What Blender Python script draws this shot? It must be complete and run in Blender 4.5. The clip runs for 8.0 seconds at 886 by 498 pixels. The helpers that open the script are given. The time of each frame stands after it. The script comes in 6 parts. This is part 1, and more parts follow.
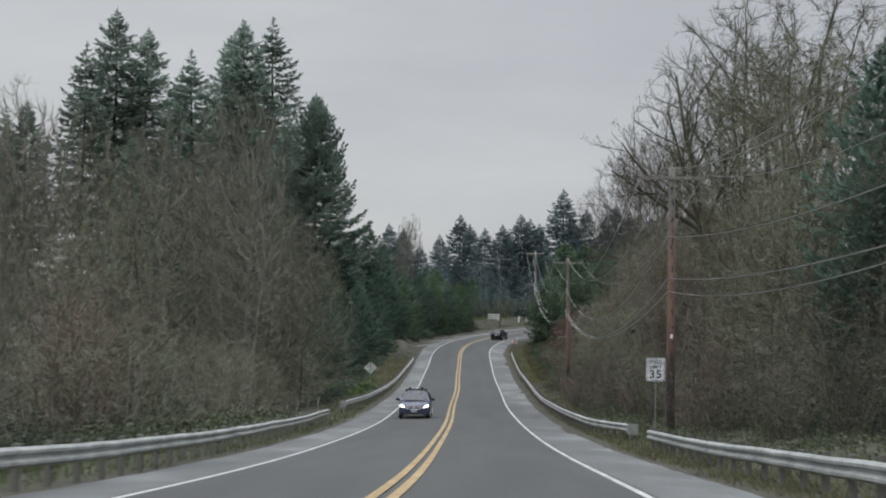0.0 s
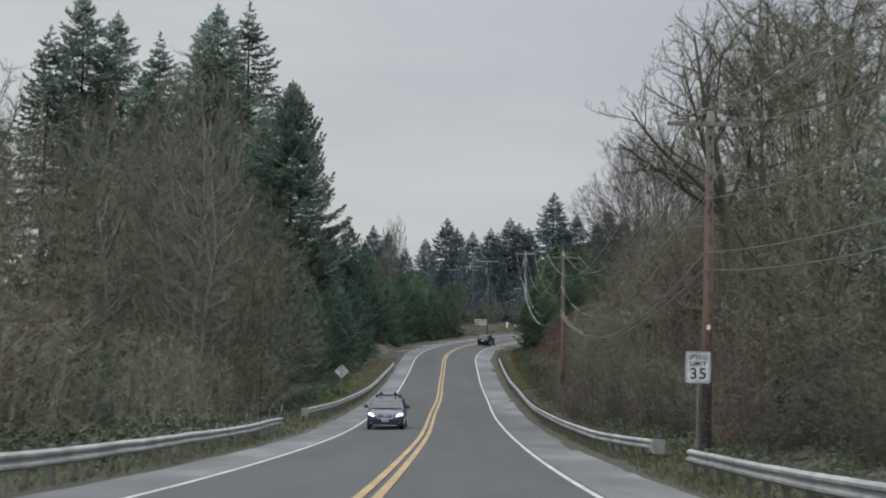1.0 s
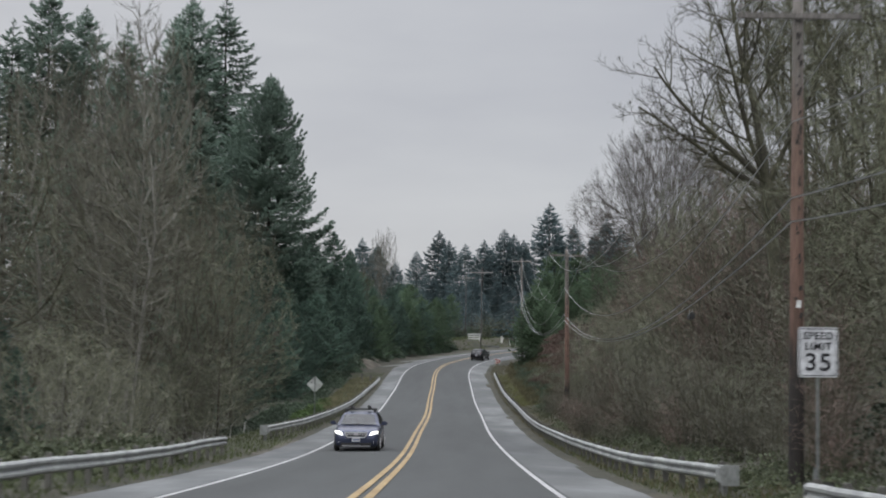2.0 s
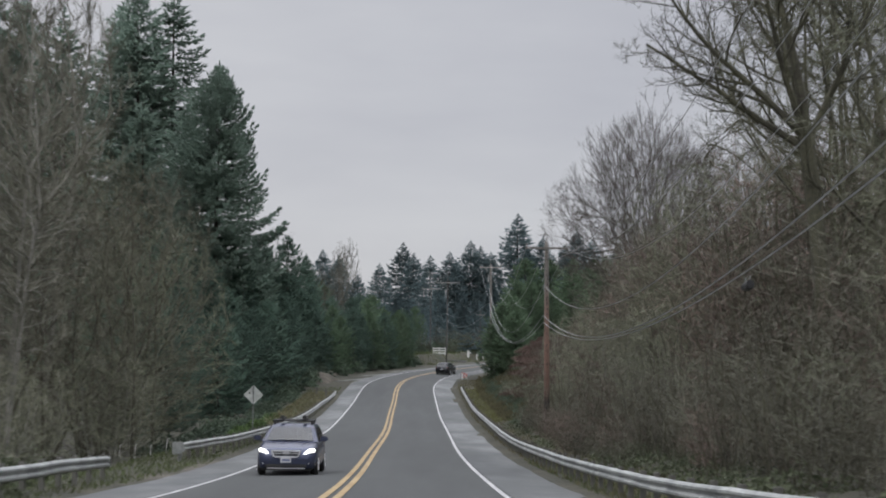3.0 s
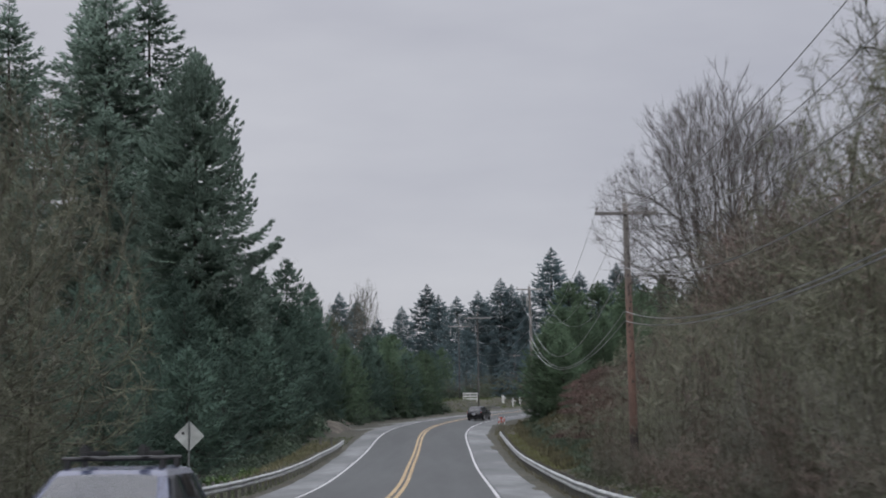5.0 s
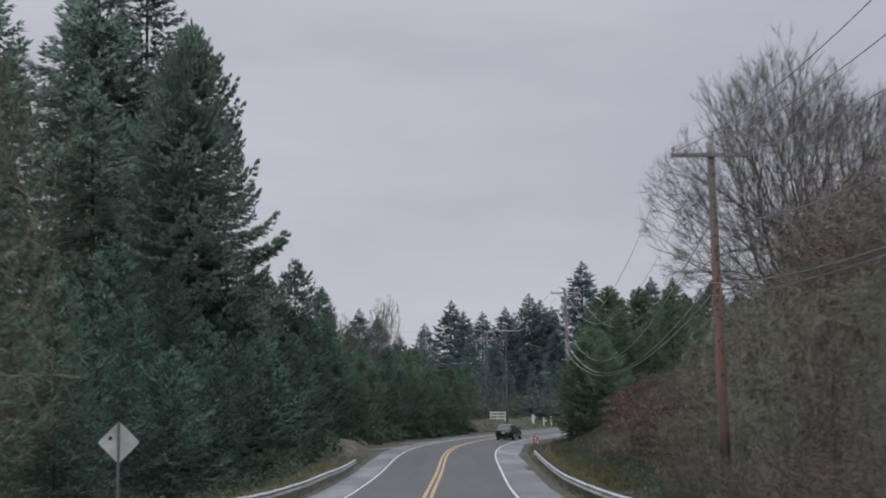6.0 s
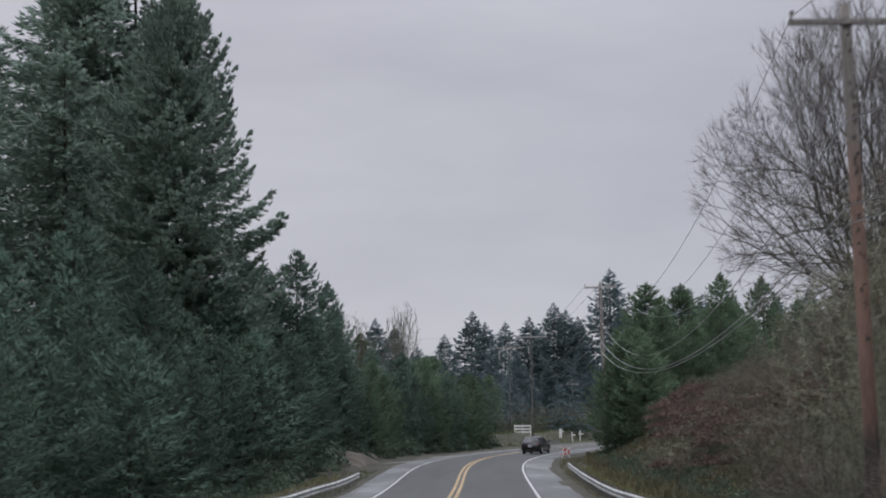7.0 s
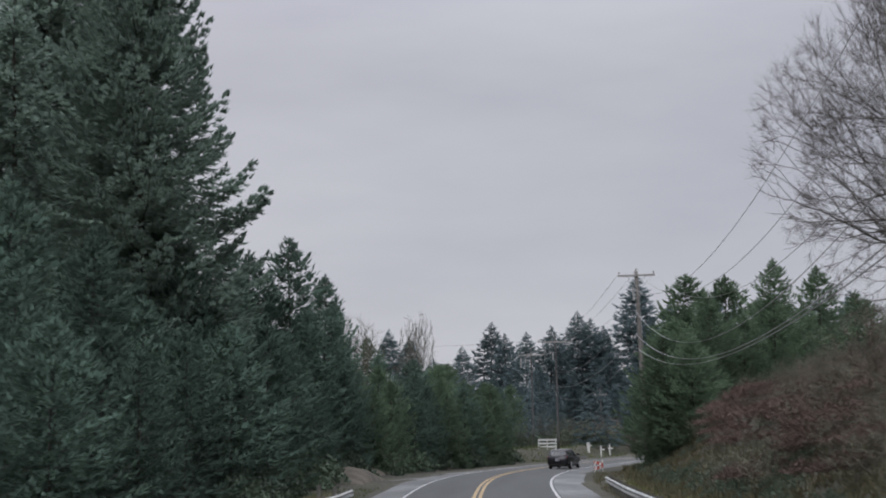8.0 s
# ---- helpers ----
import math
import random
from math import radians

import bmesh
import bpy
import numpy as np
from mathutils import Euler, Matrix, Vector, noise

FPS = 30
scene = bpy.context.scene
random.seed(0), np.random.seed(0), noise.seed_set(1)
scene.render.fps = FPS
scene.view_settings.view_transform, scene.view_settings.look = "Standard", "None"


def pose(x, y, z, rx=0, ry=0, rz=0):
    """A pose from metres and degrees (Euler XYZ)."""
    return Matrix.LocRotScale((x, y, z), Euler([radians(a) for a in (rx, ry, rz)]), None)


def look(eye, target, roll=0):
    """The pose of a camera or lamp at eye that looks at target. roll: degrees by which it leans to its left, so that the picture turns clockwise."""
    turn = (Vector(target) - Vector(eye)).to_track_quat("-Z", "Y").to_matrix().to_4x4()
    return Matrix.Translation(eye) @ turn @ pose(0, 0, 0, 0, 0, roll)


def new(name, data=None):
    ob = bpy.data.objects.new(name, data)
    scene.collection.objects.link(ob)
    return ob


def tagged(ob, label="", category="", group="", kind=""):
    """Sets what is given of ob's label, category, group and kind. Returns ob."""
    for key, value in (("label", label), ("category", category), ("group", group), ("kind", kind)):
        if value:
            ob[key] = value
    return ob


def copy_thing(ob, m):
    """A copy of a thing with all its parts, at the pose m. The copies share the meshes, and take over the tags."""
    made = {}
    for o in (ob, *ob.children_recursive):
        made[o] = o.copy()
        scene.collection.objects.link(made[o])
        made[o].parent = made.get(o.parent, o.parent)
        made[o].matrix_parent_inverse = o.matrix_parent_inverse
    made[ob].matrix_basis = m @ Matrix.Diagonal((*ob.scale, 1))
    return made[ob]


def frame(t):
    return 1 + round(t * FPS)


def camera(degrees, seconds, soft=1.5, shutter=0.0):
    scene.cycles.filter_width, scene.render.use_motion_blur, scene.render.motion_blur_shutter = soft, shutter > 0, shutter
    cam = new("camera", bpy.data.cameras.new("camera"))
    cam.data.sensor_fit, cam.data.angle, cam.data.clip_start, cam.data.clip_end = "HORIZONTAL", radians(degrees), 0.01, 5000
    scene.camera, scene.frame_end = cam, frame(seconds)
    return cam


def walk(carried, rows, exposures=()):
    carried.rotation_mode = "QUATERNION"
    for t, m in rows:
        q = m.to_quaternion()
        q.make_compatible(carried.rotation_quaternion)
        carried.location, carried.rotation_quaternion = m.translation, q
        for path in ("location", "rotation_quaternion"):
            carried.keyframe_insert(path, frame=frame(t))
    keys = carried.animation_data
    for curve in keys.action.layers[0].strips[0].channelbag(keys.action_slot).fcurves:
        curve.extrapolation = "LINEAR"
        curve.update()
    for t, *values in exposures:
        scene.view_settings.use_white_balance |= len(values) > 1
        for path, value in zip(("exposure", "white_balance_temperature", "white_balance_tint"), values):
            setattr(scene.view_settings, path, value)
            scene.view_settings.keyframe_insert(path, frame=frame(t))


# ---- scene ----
cam = camera(30.5, 8.0, soft=1.95, shutter=0.5)
walk(cam, [
    (0, look((0.000, 0.000, 0.000), (-1.433, 49.906, 2.704), 0.600)),
    (0.5, look((0.071, 7.020, -0.307), (-1.037, 56.920, 2.639), 0.783)),
    (1, look((0.081, 13.988, -0.613), (-0.981, 63.886, 2.388), 1.104)),
    (1.5, look((0.119, 21.276, -0.924), (-0.888, 71.149, 2.495), 0.912)),
    (1.7, look((0.149, 24.187, -1.080), (-0.824, 74.053, 2.443), 0.888)),
    (2.8, look((0.147, 40.305, -1.816), (0.094, 90.141, 2.223), 0.980)),
    (3, look((0.133, 43.236, -1.944), (0.340, 93.056, 2.297), 0.927)),
    (3.5, look((0.068, 50.526, -2.258), (0.523, 100.326, 2.179), 0.344)),
    (4, look((0.112, 58.582, -2.533), (0.676, 108.325, 2.497), -0.269)),
    (4.5, look((0.013, 66.160, -2.765), (0.037, 115.849, 2.803), -0.465)),
    (4.7, look((-0.000, 69.270, -2.828), (-0.246, 118.938, 2.915), -0.588)),
    (5.8, look((-0.334, 86.657, -3.209), (-1.473, 136.202, 3.419), -0.841)),
    (6, look((-0.415, 89.931, -3.293), (-1.714, 139.453, 3.485), -0.730)),
    (6.5, look((-0.573, 97.894, -3.404), (-2.312, 147.362, 3.661), -0.717)),
    (7, look((-0.759, 105.861, -3.566), (-2.695, 155.273, 3.832), -0.650)),
    (7.5, look((-0.818, 114.009, -3.617), (-3.056, 163.393, 3.881), -1.112)),
    (8, look((-0.994, 122.171, -3.601), (-3.500, 171.457, 4.438), -1.216)),
], [(0, 0.0, 6450, 5), (3.5, 0.03, 6420, 9), (4.7, -0.02, 6340, 10), (5.8, -0.09, 6240, 12), (8, -0.06, 6330, 11)])

# ---- world and light: an even overcast sky, a broad weak sun behind the cloud ----
world = bpy.data.worlds.new("overcast_sky")
scene.world = world
world.use_nodes = True
wn, wl = world.node_tree.nodes, world.node_tree.links
bg = wn["Background"]
sky = wn.new("ShaderNodeTexSky")
sky.sky_type, sky.sun_disc = "NISHITA", False
sky.sun_elevation, sky.sun_rotation = radians(32), radians(-25)
coord = wn.new("ShaderNodeTexCoord")
stretch = wn.new("ShaderNodeMapping")
stretch.inputs["Scale"].default_value = (1.6, 1.6, 6.0)
wl.new(coord.outputs["Generated"], stretch.inputs["Vector"])
cloud = wn.new("ShaderNodeTexNoise")
cloud.inputs["Scale"].default_value, cloud.inputs["Detail"].default_value = 2.2, 5.0
cloud.inputs["Roughness"].default_value = 0.5
wl.new(stretch.outputs["Vector"], cloud.inputs["Vector"])
ramp = wn.new("ShaderNodeValToRGB")
ramp.color_ramp.elements[0].position, ramp.color_ramp.elements[0].color = 0.3, (5.4, 5.4, 6.0, 1)
ramp.color_ramp.elements[1].position, ramp.color_ramp.elements[1].color = 0.72, (6.9, 6.9, 7.3, 1)
wl.new(cloud.outputs["Fac"], ramp.inputs["Fac"])
veil = wn.new("ShaderNodeMix")
veil.data_type = "RGBA"
veil.inputs["Factor"].default_value = 0.93
wl.new(sky.outputs["Color"], veil.inputs["A"])
wl.new(ramp.outputs["Color"], veil.inputs["B"])
split = wn.new("ShaderNodeSeparateXYZ")
wl.new(coord.outputs["Generated"], split.inputs["Vector"])
zenith = wn.new("ShaderNodeMapRange")
zenith.interpolation_type = "SMOOTHSTEP"
for key, value in (("From Min", 0.25), ("From Max", 0.75), ("To Min", 0.082), ("To Max", 0.345)):
    zenith.inputs[key].default_value = value
wl.new(split.outputs["Z"], zenith.inputs["Value"])
wl.new(veil.outputs["Result"], bg.inputs["Color"])
wl.new(zenith.outputs["Result"], bg.inputs["Strength"])

sun = new("sun", bpy.data.lights.new("sun", "SUN"))
sun.data.energy, sun.data.angle, sun.data.color = 0.6, radians(25), (1.0, 0.97, 0.93)
sun.matrix_world = look((0, 0, 60), (25, 50, 10))
scene.view_settings.exposure = 0.0

# ---- materials ----


def material(name, rough=0.8, metal=0.0):
    m = bpy.data.materials.new(name)
    m.use_nodes = True
    n, l = m.node_tree.nodes, m.node_tree.links
    b = n["Principled BSDF"]
    b.inputs["Roughness"].default_value, b.inputs["Metallic"].default_value = rough, metal
    return m, n, l, b


def noise_node(n, l, scale, detail=4.0, stretch_by=None, rough=0.55):
    tc = n.new("ShaderNodeTexCoord")
    mp = n.new("ShaderNodeMapping")
    mp.inputs["Scale"].default_value = stretch_by or (1, 1, 1)
    l.new(tc.outputs["Object"], mp.inputs["Vector"])
    t = n.new("ShaderNodeTexNoise")
    t.inputs["Scale"].default_value, t.inputs["Detail"].default_value, t.inputs["Roughness"].default_value = scale, detail, rough
    l.new(mp.outputs["Vector"], t.inputs["Vector"])
    return t


def ramp_node(n, l, source, stops):
    r = n.new("ShaderNodeValToRGB")
    e = r.color_ramp.elements
    e[0].position, e[0].color = stops[0][0], (*stops[0][1], 1)
    e[1].position, e[1].color = stops[-1][0], (*stops[-1][1], 1)
    for at, c in stops[1:-1]:
        x = e.new(at)
        x.color = (*c, 1)
    l.new(source, r.inputs["Fac"])
    return r


def mix_node(n, l, fac, a, b, mode="MIX"):
    m = n.new("ShaderNodeMix")
    m.data_type, m.blend_type = "RGBA", mode
    for key, v in (("Factor", fac), ("A", a), ("B", b)):
        if isinstance(v, (int, float)):
            m.inputs[key].default_value = v
        elif isinstance(v, tuple):
            m.inputs[key].default_value = (*v, 1)
        else:
            l.new(v, m.inputs[key])
    return m.outputs["Result"]


def bump(n, l, b, source, strength=0.3, distance=0.02):
    k = n.new("ShaderNodeBump")
    k.inputs["Strength"].default_value, k.inputs["Distance"].default_value = strength, distance
    l.new(source, k.inputs["Height"])
    l.new(k.outputs["Normal"], b.inputs["Normal"])


def mottled(name, c1, c2, scale=3.0, rough=0.85, metal=0.0, fine=40.0, stretch_by=None, bumped=0.3, deep=0.01):
    """Two colours in broad patches and a fine grain over them."""
    m, n, l, b = material(name, rough, metal)
    broad = noise_node(n, l, scale, 4, stretch_by)
    grain = noise_node(n, l, fine, 3, stretch_by)
    r = ramp_node(n, l, broad.outputs["Fac"], [(0.35, c1), (0.65, c2)])
    g = ramp_node(n, l, grain.outputs["Fac"], [(0.25, (0.62, 0.62, 0.62)), (0.75, (1.25, 1.25, 1.25))])
    l.new(mix_node(n, l, 1.0, r.outputs["Color"], g.outputs["Color"], "MULTIPLY"), b.inputs["Base Color"])
    if bumped:
        bump(n, l, b, grain.outputs["Fac"], bumped, deep)
    return m


def leafy(name, dark, light, rough=0.7, through_light=0.15, per_island=True, spread=0.25, gloss=0.2):
    """Foliage: each spray and each plant a little different."""
    m, n, l, b = material(name, rough)
    info = n.new("ShaderNodeObjectInfo")
    geo = n.new("ShaderNodeNewGeometry")
    clump = noise_node(n, l, 0.45, 3)
    r = ramp_node(n, l, geo.outputs["Random Per Island"] if per_island else clump.outputs["Fac"], [(0.0, dark), (1.0, light)])
    h = n.new("ShaderNodeHueSaturation")
    vary = n.new("ShaderNodeMapRange")
    vary.inputs["To Min"].default_value, vary.inputs["To Max"].default_value = 1 - spread, 1 + spread
    l.new(info.outputs["Random"], vary.inputs["Value"])
    l.new(vary.outputs["Result"], h.inputs["Value"])
    cr = ramp_node(n, l, clump.outputs["Fac"], [(0.3, (0.75, 0.75, 0.75)), (0.7, (1.2, 1.2, 1.2))])
    l.new(mix_node(n, l, 1.0, r.outputs["Color"], cr.outputs["Color"], "MULTIPLY"), h.inputs["Color"])
    l.new(h.outputs["Color"], b.inputs["Base Color"])
    b.inputs["Specular IOR Level"].default_value = gloss
    if through_light:
        tr = n.new("ShaderNodeBsdfTranslucent")
        l.new(h.outputs["Color"], tr.inputs["Color"])
        mx = n.new("ShaderNodeMixShader")
        mx.inputs["Fac"].default_value = through_light
        l.new(b.outputs["BSDF"], mx.inputs[1])
        l.new(tr.outputs["BSDF"], mx.inputs[2])
        l.new(mx.outputs["Shader"], n["Material Output"].inputs["Surface"])
    return m


def plain(name, c, rough=0.5, metal=0.0):
    m, n, l, b = material(name, rough, metal)
    b.inputs["Base Color"].default_value = (*c, 1)
    return m


M = {}
# worn asphalt: stone grain, wheel tracks along the road, faint cracks
m, n, l, b = material("asphalt", 0.82)
broad = noise_node(n, l, 0.5, 4, (1.6, 0.12, 1))
grain = noise_node(n, l, 55, 3)
r = ramp_node(n, l, broad.outputs["Fac"], [(0.3, (0.033, 0.0358, 0.035)), (0.7, (0.05, 0.0535, 0.0523))])
g = ramp_node(n, l, grain.outputs["Fac"], [(0.3, (0.75, 0.75, 0.75)), (0.7, (1.25, 1.25, 1.25))])
l.new(mix_node(n, l, 1.0, r.outputs["Color"], g.outputs["Color"], "MULTIPLY"), b.inputs["Base Color"])
bump(n, l, b, grain.outputs["Fac"], 0.25, 0.004)
M["asphalt"] = m
# shoulder: older, paler, with dusty and damp patches
m, n, l, b = material("shoulder_asphalt", 0.8)
broad = noise_node(n, l, 0.28, 5, (1.0, 0.35, 1), 0.6)
damp = noise_node(n, l, 0.16, 3, (1.4, 0.3, 1))
grain = noise_node(n, l, 50, 3)
r = ramp_node(n, l, broad.outputs["Fac"], [(0.3, (0.06, 0.064, 0.063)), (0.5, (0.094, 0.099, 0.098)), (0.7, (0.185, 0.193, 0.19))])
d = ramp_node(n, l, damp.outputs["Fac"], [(0.34, (0.66, 0.67, 0.69)), (0.46, (1, 1, 1))])
g = ramp_node(n, l, grain.outputs["Fac"], [(0.3, (0.8, 0.8, 0.8)), (0.7, (1.2, 1.2, 1.2))])
c = mix_node(n, l, 1.0, r.outputs["Color"], d.outputs["Color"], "MULTIPLY")
l.new(mix_node(n, l, 1.0, c, g.outputs["Color"], "MULTIPLY"), b.inputs["Base Color"])
bump(n, l, b, grain.outputs["Fac"], 0.25, 0.004)
M["shoulder"] = m
M["white_line"] = mottled("white_road_paint", (0.34, 0.34, 0.34), (0.5, 0.5, 0.49), 2.0, 0.6, fine=30, stretch_by=(1, 0.3, 1))
M["yellow_line"] = mottled("yellow_road_paint", (0.26, 0.17, 0.06), (0.38, 0.27, 0.12), 1.2, 0.6, fine=25, stretch_by=(1, 0.3, 1))
M["ground"] = mottled("leaf_litter_ground", (0.026, 0.028, 0.017), (0.06, 0.054, 0.034), 0.5, 0.95, fine=9, bumped=0.6, deep=0.05)
M["gravel"] = mottled("gravel", (0.1, 0.102, 0.096), (0.165, 0.166, 0.158), 1.0, 0.9, fine=18, bumped=0.6, deep=0.02)
M["sand_bank"] = mottled("sandy_bank", (0.055, 0.047, 0.034), (0.105, 0.09, 0.066), 1.0, 0.9, fine=8, bumped=0.6, deep=0.05)
M["steel"] = mottled("galvanised_steel", (0.22, 0.232, 0.224), (0.39, 0.4, 0.384), 0.9, 0.62, 0.35, fine=9, bumped=0.05)
M["post_wood"] = mottled("grey_post_wood", (0.08, 0.077, 0.068), (0.15, 0.146, 0.13), 3, 0.9, fine=14, stretch_by=(1, 1, 0.15))
M["pole_grey"] = mottled("weathered_pole_wood", (0.13, 0.12, 0.11), (0.22, 0.205, 0.19), 2.0, 0.9, fine=16, stretch_by=(3, 3, 0.2))
# roadside pole: tarred foot, reddish shaft, silvered top, with ragged borders between
for key, foot in (("pole_red", 0.2), ("pole_tarred", 0.29)):
    m, n, l, b = material("weathered_" + key, 0.9)
    zone = noise_node(n, l, 1.6, 4, (2.5, 2.5, 0.5))
    grain = noise_node(n, l, 16, 3, (3, 3, 0.2))
    tc = n.new("ShaderNodeTexCoord")
    sep = n.new("ShaderNodeSeparateXYZ")
    l.new(tc.outputs["Object"], sep.inputs["Vector"])
    add = n.new("ShaderNodeMath")
    add.operation = "MULTIPLY_ADD"
    add.inputs[1].default_value, add.inputs[2].default_value = 3.2, -1.6
    l.new(zone.outputs["Fac"], add.inputs[0])
    total = n.new("ShaderNodeMath")
    l.new(add.outputs["Value"], total.inputs[0])
    l.new(sep.outputs["Z"], total.inputs[1])
    span = n.new("ShaderNodeMapRange")
    span.inputs["From Max"].default_value = 10.0
    l.new(total.outputs["Value"], span.inputs["Value"])
    r = ramp_node(n, l, span.outputs["Result"], [(foot, (0.03, 0.026, 0.023)), (foot + 0.05, (0.11, 0.068, 0.052)), (0.5, (0.185, 0.112, 0.085)), (0.76, (0.19, 0.125, 0.098)), (0.9, (0.17, 0.155, 0.14))])
    g = ramp_node(n, l, grain.outputs["Fac"], [(0.25, (0.55, 0.55, 0.55)), (0.75, (1.3, 1.3, 1.3))])
    l.new(mix_node(n, l, 1.0, r.outputs["Color"], g.outputs["Color"], "MULTIPLY"), b.inputs["Base Color"])
    bump(n, l, b, grain.outputs["Fac"], 0.5, 0.01)
    M[key] = m
M["pole_far"] = mottled("old_grey_pole_wood", (0.07, 0.068, 0.066), (0.12, 0.116, 0.112), 2.0, 0.9, fine=16, stretch_by=(3, 3, 0.2))
M["arm_wood"] = mottled("silvered_crossarm_wood", (0.24, 0.235, 0.22), (0.36, 0.35, 0.33), 2.0, 0.9, fine=16, stretch_by=(0.2, 3, 3))
M["pole_dark"] = mottled("tarred_pole_wood", (0.025, 0.022, 0.02), (0.05, 0.045, 0.04), 2.0, 0.9, fine=16, stretch_by=(3, 3, 0.2))
M["wire"] = mottled("weathered_wire", (0.28, 0.29, 0.285), (0.4, 0.41, 0.405), 2, 0.6, 0.1, bumped=0)
M["insulator"] = plain("glazed_porcelain", (0.2, 0.19, 0.18), 0.3)
M["black"] = mottled("black_plastic", (0.015, 0.015, 0.016), (0.03, 0.03, 0.03), 4, 0.6, bumped=0.05)
M["sign_white"] = mottled("sign_sheet_white", (0.5, 0.51, 0.52), (0.57, 0.58, 0.59), 2, 0.45, fine=8, bumped=0)
M["dull_steel"] = mottled("dull_sign_post_steel", (0.13, 0.14, 0.135), (0.2, 0.21, 0.2), 2, 0.6, 0.3, fine=12, bumped=0.05)
M["sign_black"] = plain("sign_black", (0.015, 0.015, 0.018), 0.5)
M["sign_back"] = mottled("bare_aluminium_sheet", (0.43, 0.45, 0.42), (0.5, 0.52, 0.49), 0.8, 0.55, 0.1, fine=2.5, bumped=0)
M["white_paint"] = mottled("white_fence_paint", (0.6, 0.6, 0.58), (0.75, 0.75, 0.72), 1.5, 0.6, fine=9, bumped=0.1)
M["fir_bark"] = mottled("fir_bark", (0.034, 0.029, 0.024), (0.062, 0.053, 0.044), 2.5, 0.95, fine=11, stretch_by=(2, 2, 0.4), bumped=0.8, deep=0.04)
M["alder_bark"] = mottled("grey_mossy_bark", (0.055, 0.05, 0.04), (0.1, 0.1, 0.062), 1.3, 0.95, fine=9, bumped=0.5, deep=0.02)
M["moss_bark"] = mottled("moss_covered_bark", (0.045, 0.041, 0.03), (0.088, 0.086, 0.055), 0.8, 0.95, fine=7, bumped=0.5, deep=0.02)
M["grey_bark"] = mottled("grey_brown_bark", (0.06, 0.055, 0.048), (0.105, 0.097, 0.086), 1.3, 0.95, fine=9, bumped=0.4, deep=0.02)
M["alder_pale"] = mottled("pale_lichened_alder_bark", (0.13, 0.126, 0.108), (0.23, 0.225, 0.195), 1.6, 0.95, fine=9, bumped=0.4, deep=0.02)
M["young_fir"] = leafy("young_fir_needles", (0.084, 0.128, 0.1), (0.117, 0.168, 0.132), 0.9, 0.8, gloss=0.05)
M["fir"] = leafy("fir_needles", (0.15, 0.202, 0.164), (0.19, 0.248, 0.2), 0.9, 0.8, gloss=0.05)
# far needles bluer than the near ones: the distance haze is in their colour
M["fir_haze"] = leafy("haze_tinted_fir_needles", (0.105, 0.146, 0.152), (0.138, 0.184, 0.19), 0.9, 0.55, gloss=0.05)
M["cedar"] = leafy("cedar_sprays", (0.09, 0.134, 0.086), (0.14, 0.194, 0.122), 0.9, 0.45, gloss=0.05)
M["twig"] = leafy("bare_brown_twigs", (0.105, 0.103, 0.079), (0.155, 0.15, 0.117), 0.9, 0.0)
# darker copy of the twigs, with the undergrowth's shade put into the colour
M["dark_twig"] = leafy("shade_dark_twigs", (0.062, 0.06, 0.047), (0.1, 0.095, 0.075), 0.9, 0.0)
M["moss_twig"] = leafy("mossy_twigs", (0.125, 0.13, 0.09), (0.21, 0.215, 0.155), 0.9, 0.0)
M["maple_twig"] = leafy("mossy_maple_twigs", (0.085, 0.087, 0.056), (0.132, 0.134, 0.088), 0.9, 0.0)
M["grey_twig"] = leafy("grey_twigs", (0.06, 0.052, 0.046), (0.1, 0.088, 0.078), 0.9, 0.0)
M["red_twig"] = leafy("reddish_twigs", (0.136, 0.1, 0.086), (0.19, 0.142, 0.122), 0.9, 0.0)
M["bramble"] = leafy("bramble_leaves", (0.05, 0.062, 0.036), (0.11, 0.125, 0.075), 0.6)
M["bracken"] = leafy("dead_bracken", (0.082, 0.06, 0.05), (0.128, 0.09, 0.075), 0.9)
M["broom_green"] = leafy("fresh_green_broom", (0.07, 0.11, 0.04), (0.12, 0.18, 0.07), 0.8)
M["salal"] = leafy("dark_evergreen_leaves", (0.05, 0.073, 0.05), (0.09, 0.122, 0.08), 0.6)
M["ivy"] = leafy("dark_ivy_leaves", (0.026, 0.036, 0.024), (0.05, 0.064, 0.04), 0.75)
M["straw"] = leafy("winter_grass", (0.08, 0.077, 0.044), (0.155, 0.142, 0.085), 0.9)
M["moss_grass"] = leafy("yellow_green_moss_grass", (0.1, 0.105, 0.04), (0.16, 0.165, 0.07), 0.9)
M["green_grass"] = leafy("green_grass", (0.056, 0.073, 0.033), (0.116, 0.138, 0.064), 0.9)

# ---- helpers for meshes ----


def part(name, bm, mat, parent=None, label="", smooth=False):
    """Links a bmesh as one mesh object under a thing or a part."""
    me = bpy.data.meshes.new(name)
    bm.to_mesh(me)
    bm.free()
    return dress(name, me, mat, parent, label, smooth)


def dress(name, me, mat, parent=None, label="", smooth=False):
    for one in mat if isinstance(mat, (list, tuple)) else [mat]:
        me.materials.append(one)
    if smooth:
        me.polygons.foreach_set("use_smooth", [True] * len(me.polygons))
    ob = new(name, me)
    ob.parent = parent
    if label:
        ob["label"] = label
    return ob


def raw(name, verts, faces, mat, parent=None, label="", smooth=False):
    me = bpy.data.meshes.new(name)
    me.from_pydata(verts if isinstance(verts, list) else verts.tolist(), [], faces if isinstance(faces, list) else faces.tolist())
    me.update()
    return dress(name, me, mat, parent, label, smooth)


